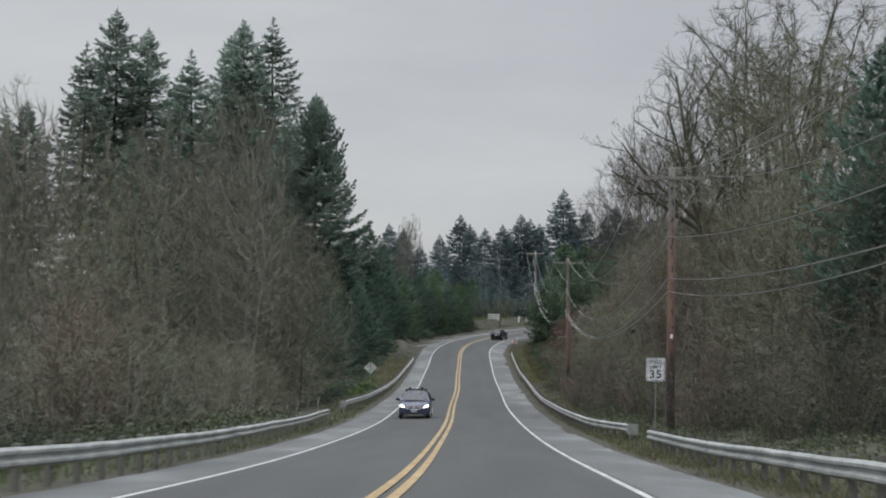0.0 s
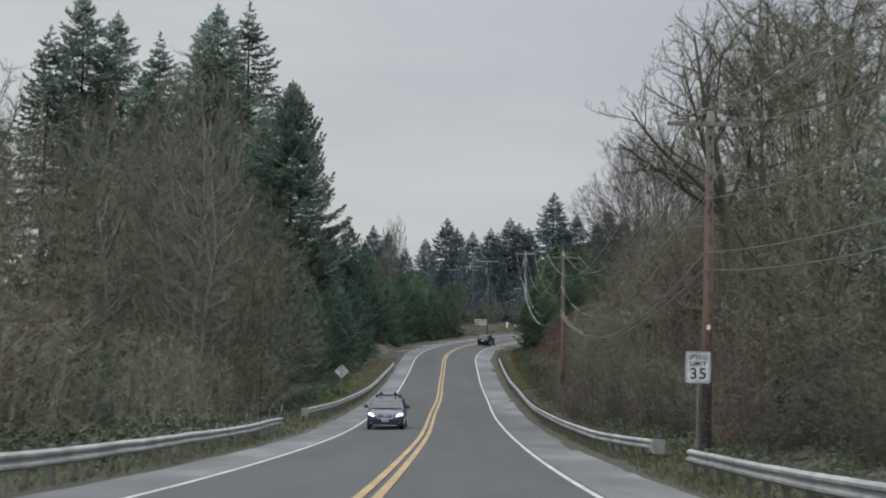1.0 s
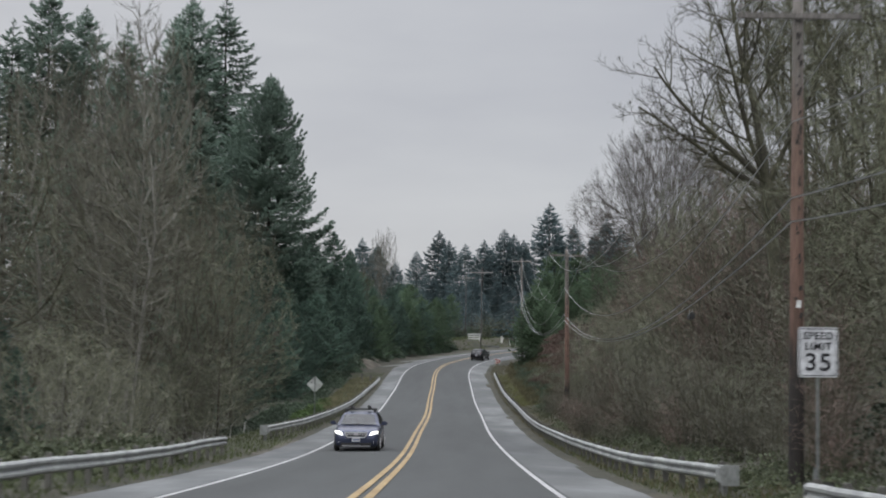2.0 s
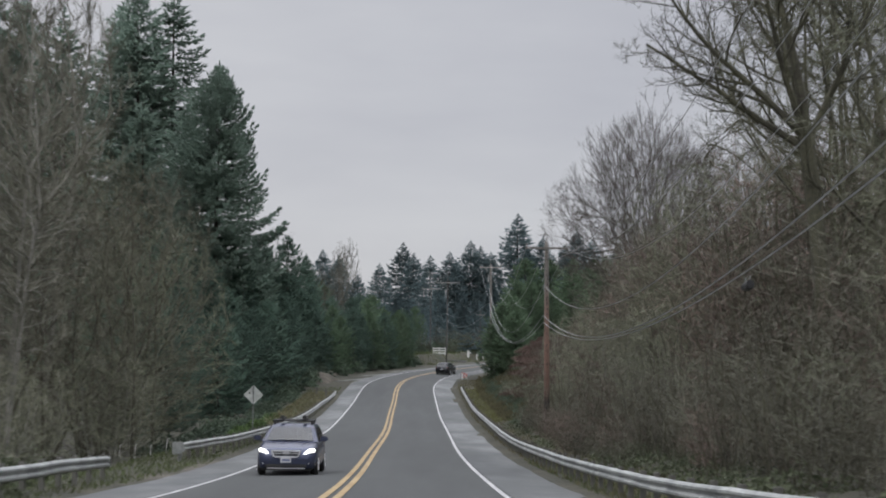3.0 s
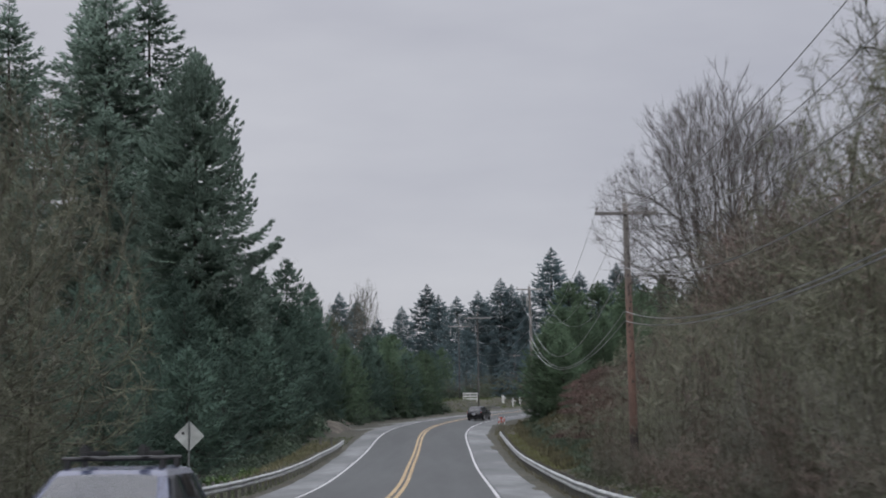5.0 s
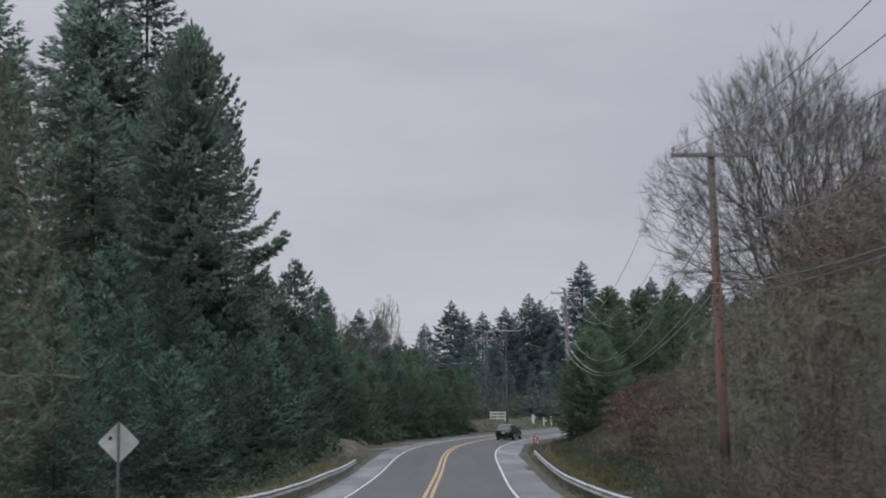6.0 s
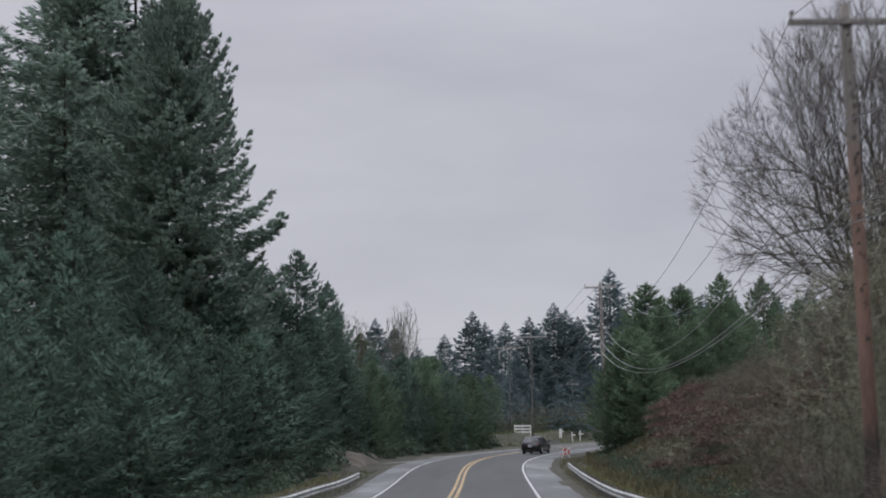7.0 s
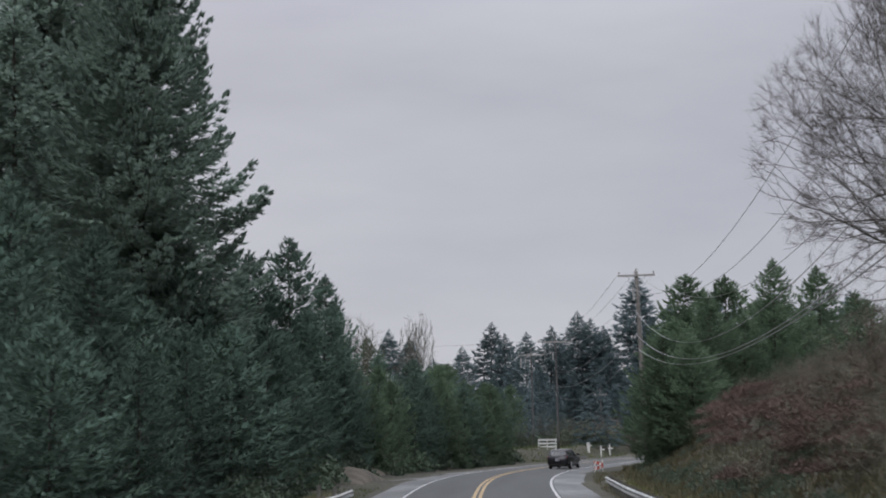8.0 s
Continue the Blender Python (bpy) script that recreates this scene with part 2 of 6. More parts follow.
def empty(name, m=None, label="", category="", group="", kind=""):
    ob = new(name)
    ob.empty_display_size = 0.3
    if m is not None:
        ob.matrix_basis = m
    return tagged(ob, label, category, group, kind)


def box(bm, size, at=(0, 0, 0), bevel=0.0, rot=(0, 0, 0)):
    g = bmesh.ops.create_cube(bm, size=1.0, matrix=pose(*at, *rot) @ Matrix.Diagonal((*size, 1)))
    if bevel:
        edges = list({e for v in g["verts"] for e in v.link_edges})
        bmesh.ops.bevel(bm, geom=edges, offset=bevel, segments=2, affect="EDGES")
    return bm


def rod(bm, a, b, r1, r2=None, sides=8):
    a, b = Vector(a), Vector(b)
    d = b - a
    m = Matrix.Translation((a + b) / 2) @ d.to_track_quat("Z", "Y").to_matrix().to_4x4()
    bmesh.ops.create_cone(bm, cap_ends=True, segments=sides, radius1=r1, radius2=r1 if r2 is None else r2, depth=d.length, matrix=m)
    return bm


class Soup:
    """Vertices and faces gathered for one large mesh."""

    def __init__(self):
        self.v, self.f, self.n = [], [], 0

    def add(self, verts, faces):
        self.v.append(np.asarray(verts, float).reshape(-1, 3))
        self.f.extend([[i + self.n for i in f] for f in faces])
        self.n += len(self.v[-1])

    def tube(self, pts, radii, sides=4):
        pts = np.asarray(pts, float)
        k = len(pts)
        d = np.gradient(pts, axis=0)
        d /= np.linalg.norm(d, axis=1, keepdims=True) + 1e-9
        ref = np.where(np.abs(d[:, 2:3]) > 0.9, [[1.0, 0, 0]], [[0, 0, 1.0]])
        u = np.cross(d, ref)
        u /= np.linalg.norm(u, axis=1, keepdims=True) + 1e-9
        w = np.cross(d, u)
        a = np.arange(sides) * 2 * np.pi / sides
        ring = pts[:, None] + np.asarray(radii, float)[:, None, None] * (np.cos(a)[None, :, None] * u[:, None] + np.sin(a)[None, :, None] * w[:, None])
        faces = [[i * sides + j, i * sides + (j + 1) % sides, (i + 1) * sides + (j + 1) % sides, (i + 1) * sides + j] for i in range(k - 1) for j in range(sides)]
        self.add(ring.reshape(-1, 3), faces)

    def ribbon(self, pts, width, across):
        pts = np.asarray(pts, float)
        w = np.linspace(width, width * 0.35, len(pts))[:, None] * np.asarray(across)[None]
        v = np.empty((2 * len(pts), 3))
        v[0::2], v[1::2] = pts - w / 2, pts + w / 2
        self.add(v, [[2 * i, 2 * i + 1, 2 * i + 3, 2 * i + 2] for i in range(len(pts) - 1)])

    def mesh(self, name):
        me = bpy.data.meshes.new(name)
        me.from_pydata(np.concatenate(self.v).tolist(), [], self.f)
        me.update()
        return me


# ---- the road's line: heading and slope every 26 m ----
KNOT = 26.0
HEADING = [2.86, -0.24, -0.68, -0.64, -0.91, -0.38, -1.05, -0.62, -0.48, 4.78, 12.47, 18.58, 25.06, 31.44, 37.84, 44.24]
SLOPE = [-0.0448, -0.0469, -0.036, -0.0252, -0.008, 0.0042, 0.022, 0.0395, 0.053, 0.0481, 0.0458, 0.0486, 0.0498, 0.0514, 0.0528, 0.0544]
LANE_L, LANE_R = 3.63, 3.80


def spline(v, s):
    k, v = len(v), np.asarray(v, float)
    a, rhs = np.eye(k), np.zeros(k)
    for i in range(1, k - 1):
        a[i, i - 1], a[i, i], a[i, i + 1] = 1, 4, 1
        rhs[i] = 6 * (v[i - 1] - 2 * v[i] + v[i + 1]) / KNOT**2
    q = np.linalg.solve(a, rhs)
    i = np.clip((s / KNOT).astype(int), 0, k - 2)
    u = s - i * KNOT
    return v[i] + u * ((v[i + 1] - v[i]) / KNOT - KNOT * (2 * q[i] + q[i + 1]) / 6) + u**2 * q[i] / 2 + u**3 * (q[i + 1] - q[i]) / (6 * KNOT)


S0 = np.arange(0, 391, 1.0)
head = np.radians(spline(HEADING, S0))
grade = spline(SLOPE, S0)
px = -1.957 + np.r_[0, np.cumsum(np.sin(head[:-1]))]
py = np.r_[0, np.cumsum(np.cos(head[:-1]))]
pz = -1.13 + np.r_[0, np.cumsum(grade[:-1])]
# carried on behind the start and past the bend
back = np.arange(-160, 0, 1.0)
on_ = np.arange(1, 121, 1.0)
turn_on = head[-1] + np.radians(0.22) * on_
S = np.r_[back, S0, S0[-1] + on_]
RX = np.r_[px[0] + back * 0.0, px, px[-1] + np.cumsum(np.sin(turn_on))]
RY = np.r_[back, py, py[-1] + np.cumsum(np.cos(turn_on))]
RZ = np.r_[pz[0] - 0.03 * back, pz, pz[-1] + 0.03 * on_]
HD = np.r_[0 * back, head, turn_on]


def road_at(s, d=0.0, up=0.0):
    """A place on the road: s metres along it, d to the right of the yellow lines, on its cambered surface."""
    x, y, z, h = (np.interp(s, S, c) for c in (RX, RY, RZ, HD))
    return x + d * np.cos(h), y - d * np.sin(h), z - 0.02 * np.abs(d) + up


def road_heading(s):
    return float(np.interp(s, S, HD))


def nearest(x, y):
    """How far along the road and how far to its right a place lies."""
    x, y = np.atleast_1d(x).astype(float), np.atleast_1d(y).astype(float)
    best = np.empty(len(x), int)
    for i in range(0, len(x), 4000):
        best[i : i + 4000] = np.argmin((x[i : i + 4000, None] - RX[None, ::2]) ** 2 + (y[i : i + 4000, None] - RY[None, ::2]) ** 2, 1) * 2
    dx, dy = x - RX[best], y - RY[best]
    h = HD[best]
    side = dx * np.cos(h) - dy * np.sin(h)
    far = np.sqrt(dx**2 + dy**2) * np.where(side >= 0, 1, -1)
    return S[best], np.where(np.abs(side) < 0.98 * np.abs(far), far, side)


def smooth_step(a, b, v):
    u = np.clip((v - a) / (b - a), 0, 1)
    return u * u * (3 - 2 * u)


def ground_z(x, y):
    """The lie of the land: a valley on the one side, a bank on the other."""
    s, d = nearest(x, y)
    x, y = np.atleast_1d(x), np.atleast_1d(y)
    z = np.interp(s, S, RZ)
    right, left = np.maximum(d, 0), np.maximum(-d, 0)
    lift = -0.02 * np.minimum(np.abs(d), 6.5) - 0.3 * smooth_step(5.6, 4.6, np.abs(d))
    bank = smooth_step(85, 130, s) * smooth_step(262, 225, s)
    rise = 0.15 * np.clip(right - 7.4, 0, 3) + bank * (4.5 * smooth_step(9.6, 17, right) + 0.25 * np.clip(right - 17, 0, 25))
    rise = rise + (1 - bank) * 2.0 * smooth_step(9, 30, right)
    fall = -0.9 * smooth_step(7.5, 13, left) * smooth_step(230, 190, s) + 1.3 * smooth_step(10.2, 14, left) * smooth_step(190, 225, s)
    rough = 0.18 * np.sin(0.9 * x + 0.4 * y) * np.sin(0.5 * y - 0.3 * x) * smooth_step(7.5, 11, np.abs(d))
    hills = 6 * smooth_step(60, 500, np.abs(d))
    return z + lift + rise + fall + rough + hills


# ---- the ground: one sheet to the horizon ----
gx = np.r_[-2600, -1800, -1200, -800, -500, -300, -200, -140, -100, -76, -60, np.arange(-50, -22, 2.0), np.arange(-22, 24, 0.8), np.arange(24, 80, 2.5), 90, 105, 130, 160, 200, 300, 500, 800, 1200, 1800, 2600]
gy = np.r_[-1500, -900, -500, -300, -200, -140, np.arange(-110, 10, 6.0), np.arange(10, 340, 1.8), np.arange(340, 480, 5.0), 500, 540, 600, 700, 850, 1100, 1500, 2100, 3000]
X, Y = np.meshgrid(gx, gy)
Z = ground_z(X.ravel(), Y.ravel())
cols = len(gx)
idx = np.arange(len(gy) * cols).reshape(len(gy), cols)
quads = np.stack([idx[:-1, :-1], idx[:-1, 1:], idx[1:, 1:], idx[1:, :-1]], -1).reshape(-1, 4)
ground = raw("ground", np.stack([X.ravel(), Y.ravel(), Z], 1), quads, M["ground"], smooth=True)
tagged(ground, "dark ground with leaf litter and moss", "ground", kind="structure")


def strip(name, s1, s2, d1, d2, up, mat, step=2.0, thick=0.0, wobble=0.0):
    """A band along the road between two distances from its middle."""
    s = np.arange(s1, s2 + 0.01, step)
    cross = np.linspace(d1, d2, max(2, int(abs(d2 - d1) / 1.3) + 1)) if abs(d2 - d1) > 1 else np.array([d1, d2])
    edge = np.sin(s * 0.7) * 0.5 + np.sin(s * 0.31 + 2) * 0.5 + np.sin(s * 1.9) * 0.3
    rows = []
    for k, d in enumerate(cross):
        dd = d + (wobble * edge if k == len(cross) - 1 else 0)
        rows.append(np.stack(road_at(s, dd, up), 1))
    k = len(cross)
    if thick:
        rows = [rows[0] - [0, 0, thick], *rows, rows[-1] - [0, 0, thick]]
        k += 2
    v = np.stack(rows, 1).reshape(-1, 3)
    i = np.arange(len(s) * k).reshape(len(s), k)
    f = np.stack([i[:-1, :-1], i[1:, :-1], i[1:, 1:], i[:-1, 1:]], -1).reshape(-1, 4)
    if d2 > d1:
        f = f[:, ::-1]
    return raw(name, v, f, mat, smooth=False)


road = tagged(strip("road", -150, 505, -LANE_L - 0.15, LANE_R + 0.15, 0.0, M["asphalt"]), "worn grey asphalt two-lane country road", "road", kind="structure")
shoulder_l = tagged(strip("pavement_west", -150, 505, -LANE_L - 0.15, -5.35, 0.0, M["shoulder"], 0.5, thick=0.12, wobble=-0.05), "pale grey asphalt road shoulder with dusty patches", "road shoulder", kind="structure")
apron = tagged(strip("pavement_turnout", 222, 318, -5.1, -9.6, -0.012, M["gravel"], 1.0, thick=0.12, wobble=-0.5), "pale gravel turnout beside the road", "gravel", kind="structure")
shoulder_r = tagged(strip("pavement_east", -150, 505, LANE_R + 0.15, 5.75, 0.0, M["shoulder"], 0.5, thick=0.12, wobble=0.05), "pale grey asphalt road shoulder with damp streaks", "road shoulder", kind="structure")


gap = tagged(strip("pavement_gap", 89, 105, -5.25, -8.2, -0.014, M["sand_bank"], 0.5, thick=0.12, wobble=-0.35), "bare brown dirt in the gap between the guard rails", "dirt", kind="structure")


def paint(name, d, width, mat, label):
    ob = strip(name, -150, 505, d - width / 2, d + width / 2, 0.005, mat, 1.0)
    return tagged(ob, label, "road marking", kind="structure")


paint("trim_edge_line_west", -LANE_L, 0.13, M["white_line"], "worn white painted edge line on the road")
paint("trim_edge_line_east", LANE_R, 0.13, M["white_line"], "worn white painted edge line on the road")
paint("trim_centre_line_west", -0.145, 0.16, M["yellow_line"], "worn yellow painted centre line on the road")
paint("trim_centre_line_east", 0.145, 0.16, M["yellow_line"], "worn yellow painted centre line on the road")

# ---- growing things ----
UP = np.array([0, 0, 1.0])


def unit(v):
    return v / (np.linalg.norm(v) + 1e-9)


def kites(name, base, way, across, length, width):
    """Many small four-cornered sprays: each starts at base, runs along way and is widest near its middle."""
    k = len(base)
    v = np.empty((k, 4, 3))
    mid = base + way * (0.45 * length)[:, None]
    v[:, 0], v[:, 2] = base, base + way * length[:, None]
    v[:, 1], v[:, 3] = mid - across * (width / 2)[:, None], mid + across * (width / 2)[:, None]
    me = bpy.data.meshes.new(name)
    me.from_pydata(v.reshape(-1, 3).tolist(), [], np.arange(4 * k).reshape(k, 4).tolist())
    me.update()
    return me


def needles(name, base, way, across, length, width):
    """Many small pointed needle sprays, one tapering triangle each."""
    k = len(base)
    half = across * (width / 2)[:, None]
    v = np.stack([base - half, base + half, base + way * length[:, None]], 1)
    me = bpy.data.meshes.new(name)
    me.from_pydata(v.reshape(-1, 3).tolist(), [], np.arange(3 * k).reshape(k, 3).tolist())
    me.update()
    return me


def conifer(seed, height, radius, bare=0.1, whorl=0.6, per=6, laterals=5, sprays=4, ragged=0.3, droop=0.25, spray=0.45, slope=0.5, lift=0.45, curl=0.3, hang=0.18, girth=1.0, gaps=0.08, slim=0.36, lobes=0.1):
    """Meshes of a fir: trunk and boughs, each bough with side shoots set with needle sprays, hooked up at its tip."""
    g = np.random.default_rng(seed)
    wood = Soup()
    zs = np.linspace(0, height, 9)
    wood.tube(np.stack([0.1 * np.sin(zs * 0.3), 0.1 * np.cos(zs * 0.27), zs], 1), np.linspace(0.010 * height * girth + 0.04 * girth, 0.02, 9), 7)
    got = [[] for _ in range(5)]
    z, turn = bare * height, 0.0
    wave = g.random(3) * 6.28
    while z < height - 0.15:
        f = max(0.0, (z / height - bare) / (1 - bare))
        full = radius * math.tanh(slope * (height - z) / radius) * (0.78 + 0.22 * min(1.0, f * 5))
        for j in range(per):
            if g.random() < gaps:
                continue
            a = turn + j * 2 * np.pi / per + g.normal(0, 0.25)
            swell = 1 + lobes * np.sin(z * 0.55 + 2 * a + wave[0]) + 0.5 * lobes * np.sin(z * 1.3 - 3 * a + wave[1])
            L = max(0.15, full * swell * (1 - ragged + 1.25 * ragged * g.random()))
            out = np.array([np.cos(a), np.sin(a), 0])
            side = np.array([-out[1], out[0], 0])
            rise = lift * f**1.3 - droop * (1 - f) + g.normal(0, 0.05)
            hook = curl * (0.7 + 0.6 * g.random())
            z0 = z + g.normal(0, 0.12)
            u = np.array([0, 0.35, 0.7, 1.0])
            path = np.array([0, 0, z0]) + out * (u * L)[:, None] + UP * (L * rise * u + min(L, 3.2) * hook * u**5)[:, None]
            wood.ribbon(path, 0.012 * L + 0.03, unit(side + UP * 0.5))
            n = max(3, int(laterals * np.sqrt(max(L, 0.4))))
            k = max(3, int(sprays * np.sqrt(max(L, 0.4) / 2)))
            t0 = np.repeat((np.arange(2 * n) + g.random(2 * n)) / (2 * n), k) * 0.9 + 0.1
            sgn = np.repeat(np.where(np.arange(2 * n) % 2, 1, -1), k)
            v = g.random(len(t0)) ** 0.8
            reach = np.repeat(0.75 + 0.5 * g.random(2 * n), k) * np.minimum(slim * L * (1.02 - t0) ** 0.75 * np.minimum(1, 2.5 * t0) + 0.1, 1.9)
            sag = np.repeat(hang * (0.4 + 1.2 * g.random(2 * n)), k)
            fwd = 0.55 + 0.35 * t0
            tip = 5 * min(L, 3.2) / L * hook * t0**4
            b0 = out * (t0 * L + fwd * v * reach)[:, None] + side * (sgn * v * reach)[:, None] + UP * (z0 + L * rise * t0 + min(L, 3.2) * hook * t0**5 - sag * v * reach + g.normal(0, 0.04, len(t0)))[:, None]
            way = out * (fwd + g.normal(0, 0.3, len(t0)))[:, None] + side * (sgn * (0.9 - 0.6 * t0) + g.normal(0, 0.35, len(t0)))[:, None] + UP * (rise + tip - 0.6 * sag + 0.1 + g.normal(0, 0.3, len(t0)))[:, None]
            way /= np.linalg.norm(way, axis=1, keepdims=True)
            ac = np.cross(way, UP + g.normal(0, 0.6, way.shape))
            ac /= np.linalg.norm(ac, axis=1, keepdims=True) + 1e-9
            ln = np.minimum(spray, 0.5 * L + 0.1) * (0.6 + 0.7 * g.random(len(t0)))
            for store, value in zip(got, (b0, way, ac, ln, ln * (0.3 + 0.2 * g.random(len(t0))))):
                store.append(value)
        turn += 1.1
        z += whorl * (0.7 + 0.6 * g.random()) * (1.0 - 0.4 * f)
    k = 18
    d0 = np.stack([g.normal(0, 0.25, k), g.normal(0, 0.25, k), 0.7 + 0.5 * g.random(k)], 1)
    d0 /= np.linalg.norm(d0, axis=1, keepdims=True)
    for store, value in zip(got, (np.stack([np.zeros(k), np.zeros(k), height - 1.2 * g.random(k)], 1), d0, np.cross(d0, [[0.3, 1, 0.1]] * k), np.full(k, 0.4), np.full(k, 0.12))):
        store.append(value)
    return wood.mesh("trunk"), needles("crown", *(np.concatenate(c) for c in got))


def slivers(name, a, b, width, seed):
    """Many thin twigs, each one tapering triangle."""
    g = np.random.default_rng(seed)
    a, b = np.asarray(a), np.asarray(b)
    d = b - a
    ac = np.cross(d, g.normal(0, 1, d.shape))
    ac *= (np.asarray(width) / 2 / (np.linalg.norm(ac, axis=1) + 1e-9))[:, None]
    v = np.stack([a - ac, a + ac, b], 1)
    me = bpy.data.meshes.new(name)
    me.from_pydata(v.reshape(-1, 3).tolist(), [], np.arange(3 * len(a)).reshape(-1, 3).tolist())
    me.update()
    return me


def bare_tree(seed, height, crown, fork=0.3, buds=900, step=0.45, kill=0.8, stems=1, flare=0.0, lean=(0, 0), rise=0.15, wild=0.12, thin=2.35, tip=0.011, twigs=3, twig_l=0.75, twig_w=0.022, spray=0.42, hollow=0.35, top=1.0, moss=0):
    """Meshes of a leafless tree that grew towards open space: forking limbs as tapering tubes, fine twigs at their ends.

    crown: half-width, height of its widest part and its underside, as shares of the height."""
    g = np.random.default_rng(seed)
    wide, mid, low = crown[0] * height, crown[1] * height, crown[2] * height
    aim = []
    while len(aim) < buds:
        p = g.uniform(-1, 1, (buds * 3, 3))
        r = np.linalg.norm(p, axis=1)
        p = p[(r < 1) & (r > hollow * g.random(len(r)))]
        p[:, 2] = np.where(p[:, 2] > 0, mid + p[:, 2] * (height * top - mid), mid + p[:, 2] * (mid - low))
        p[:, :2] *= wide
        lump = np.sin(p[:, 0] * 6 / wide + seed) + np.sin(p[:, 1] * 6 / wide + 2 * seed) + np.sin(p[:, 2] * 9 / height)
        aim = np.concatenate([np.asarray(aim).reshape(-1, 3), p[lump > -1.1]])[:buds]
    aim = aim + np.outer(aim[:, 2], [lean[0], lean[1], 0])
    at_, mum = [], []
    for st in range(stems):
        turn = 2.4 * st + g.random()
        way = unit(np.array([lean[0] + flare * np.cos(turn), lean[1] + flare * np.sin(turn), 1.0]))
        q, last = np.array([0.3 * np.cos(turn), 0.3 * np.sin(turn), -0.3]) * (stems > 1), -1
        for i in range(int(fork * height * (0.75 + 0.5 * g.random() * (stems > 1)) / step) + 1):
            at_.append(q)
            mum.append(last)
            last = len(at_) - 1
            way = unit(way + g.normal(0, 0.06, 3))
            q = q + way * step
    at_, mum = np.array(at_), list(mum)
    kids = np.bincount([m_ for m_ in mum if m_ >= 0], minlength=len(at_))
    d2 = ((aim[:, None] - at_[None]) ** 2).sum(2)
    near, dist = d2.argmin(1), np.sqrt(d2.min(1))
    for _ in range(110):
        live = dist > kill
        aim, near, dist = aim[live], near[live], dist[live]
        if len(aim) < 3:
            break
        pull = np.zeros_like(at_)
        np.add.at(pull, near, (aim - at_[near]) / dist[:, None])
        who = np.unique(near)
        who = who[kids[who] < 3]
        if not len(who):
            break
        d = pull[who] / (np.linalg.norm(pull[who], axis=1, keepdims=True) + 1e-9) + g.normal(0, wild, (len(who), 3)) + UP * rise
        d /= np.linalg.norm(d, axis=1, keepdims=True)
        fresh = at_[who] + d * step
        kids[who] += 1
        first = len(at_)
        at_, kids = np.concatenate([at_, fresh]), np.concatenate([kids, np.zeros(len(fresh), int)])
        mum += who.tolist()
        dn = np.sqrt(((aim[:, None] - fresh[None]) ** 2).sum(2))
        closer = dn.min(1) < dist
        near = np.where(closer, first + dn.argmin(1), near)
        dist = np.minimum(dist, dn.min(1))
    size = len(at_)
    thick = np.zeros(size)
    big, best = [-1] * size, np.zeros(size)
    for i in range(size - 1, -1, -1):
        r = max(thick[i], tip**thin)
        thick[i] = r
        if mum[i] >= 0:
            thick[mum[i]] += r
            if r > best[mum[i]]:
                best[mum[i]], big[mum[i]] = r, i
    radius = thick ** (1 / thin)
    wood, ta, tb, tw = Soup(), [], [], []
    for i in range(size):
        if mum[i] >= 0 and big[mum[i]] == i:
            continue
        chain = ([mum[i]] if mum[i] >= 0 else []) + [i]
        while big[chain[-1]] >= 0:
            chain.append(big[chain[-1]])
        if len(chain) < 2:
            continue
        p = at_[chain].copy()
        if len(p) > 3:
            for _ in range(3):
                p[1:-1] = 0.5 * p[1:-1] + 0.25 * (p[:-2] + p[2:])
        r = radius[chain].copy()
        r[0] = min(r[0], 1.25 * r[1])
        wood.tube(p, r, 7 if r[0] > 0.14 else 4 if r[0] > 0.05 else 3)
    for i in np.nonzero((radius < 2.6 * tip) & (np.array(mum) >= 0))[0]:
        d = unit(at_[i] - at_[mum[i]])
        for _ in range(twigs):
            e = unit(d + g.normal(0, spray, 3) + UP * rise)
            L = twig_l * (0.5 + 0.8 * g.random())
            p = at_[i] - d * step * g.random()
            ta.append(p), tb.append(p + e * L), tw.append(twig_w)
            for _ in range(2):
                q = p + e * L * (0.2 + 0.55 * g.random())
                ta.append(q), tb.append(q + unit(e + g.normal(0, spray, 3) + UP * rise) * L * (0.4 + 0.3 * g.random())), tw.append(twig_w * 0.75)
    if moss:
        for i in np.nonzero((radius < 0.12) & (np.array(mum) >= 0))[0]:
            for _ in range(moss):
                p = at_[mum[i]] + (at_[i] - at_[mum[i]]) * g.random() + UP * radius[i]
                ta.append(p), tb.append(p + unit(g.normal(0, 1, 3) - UP * 0.3) * (0.1 + 0.18 * g.random())), tw.append(0.03 + 0.025 * g.random())
    return wood.mesh("trunk"), slivers("crown", ta, tb, tw, seed)


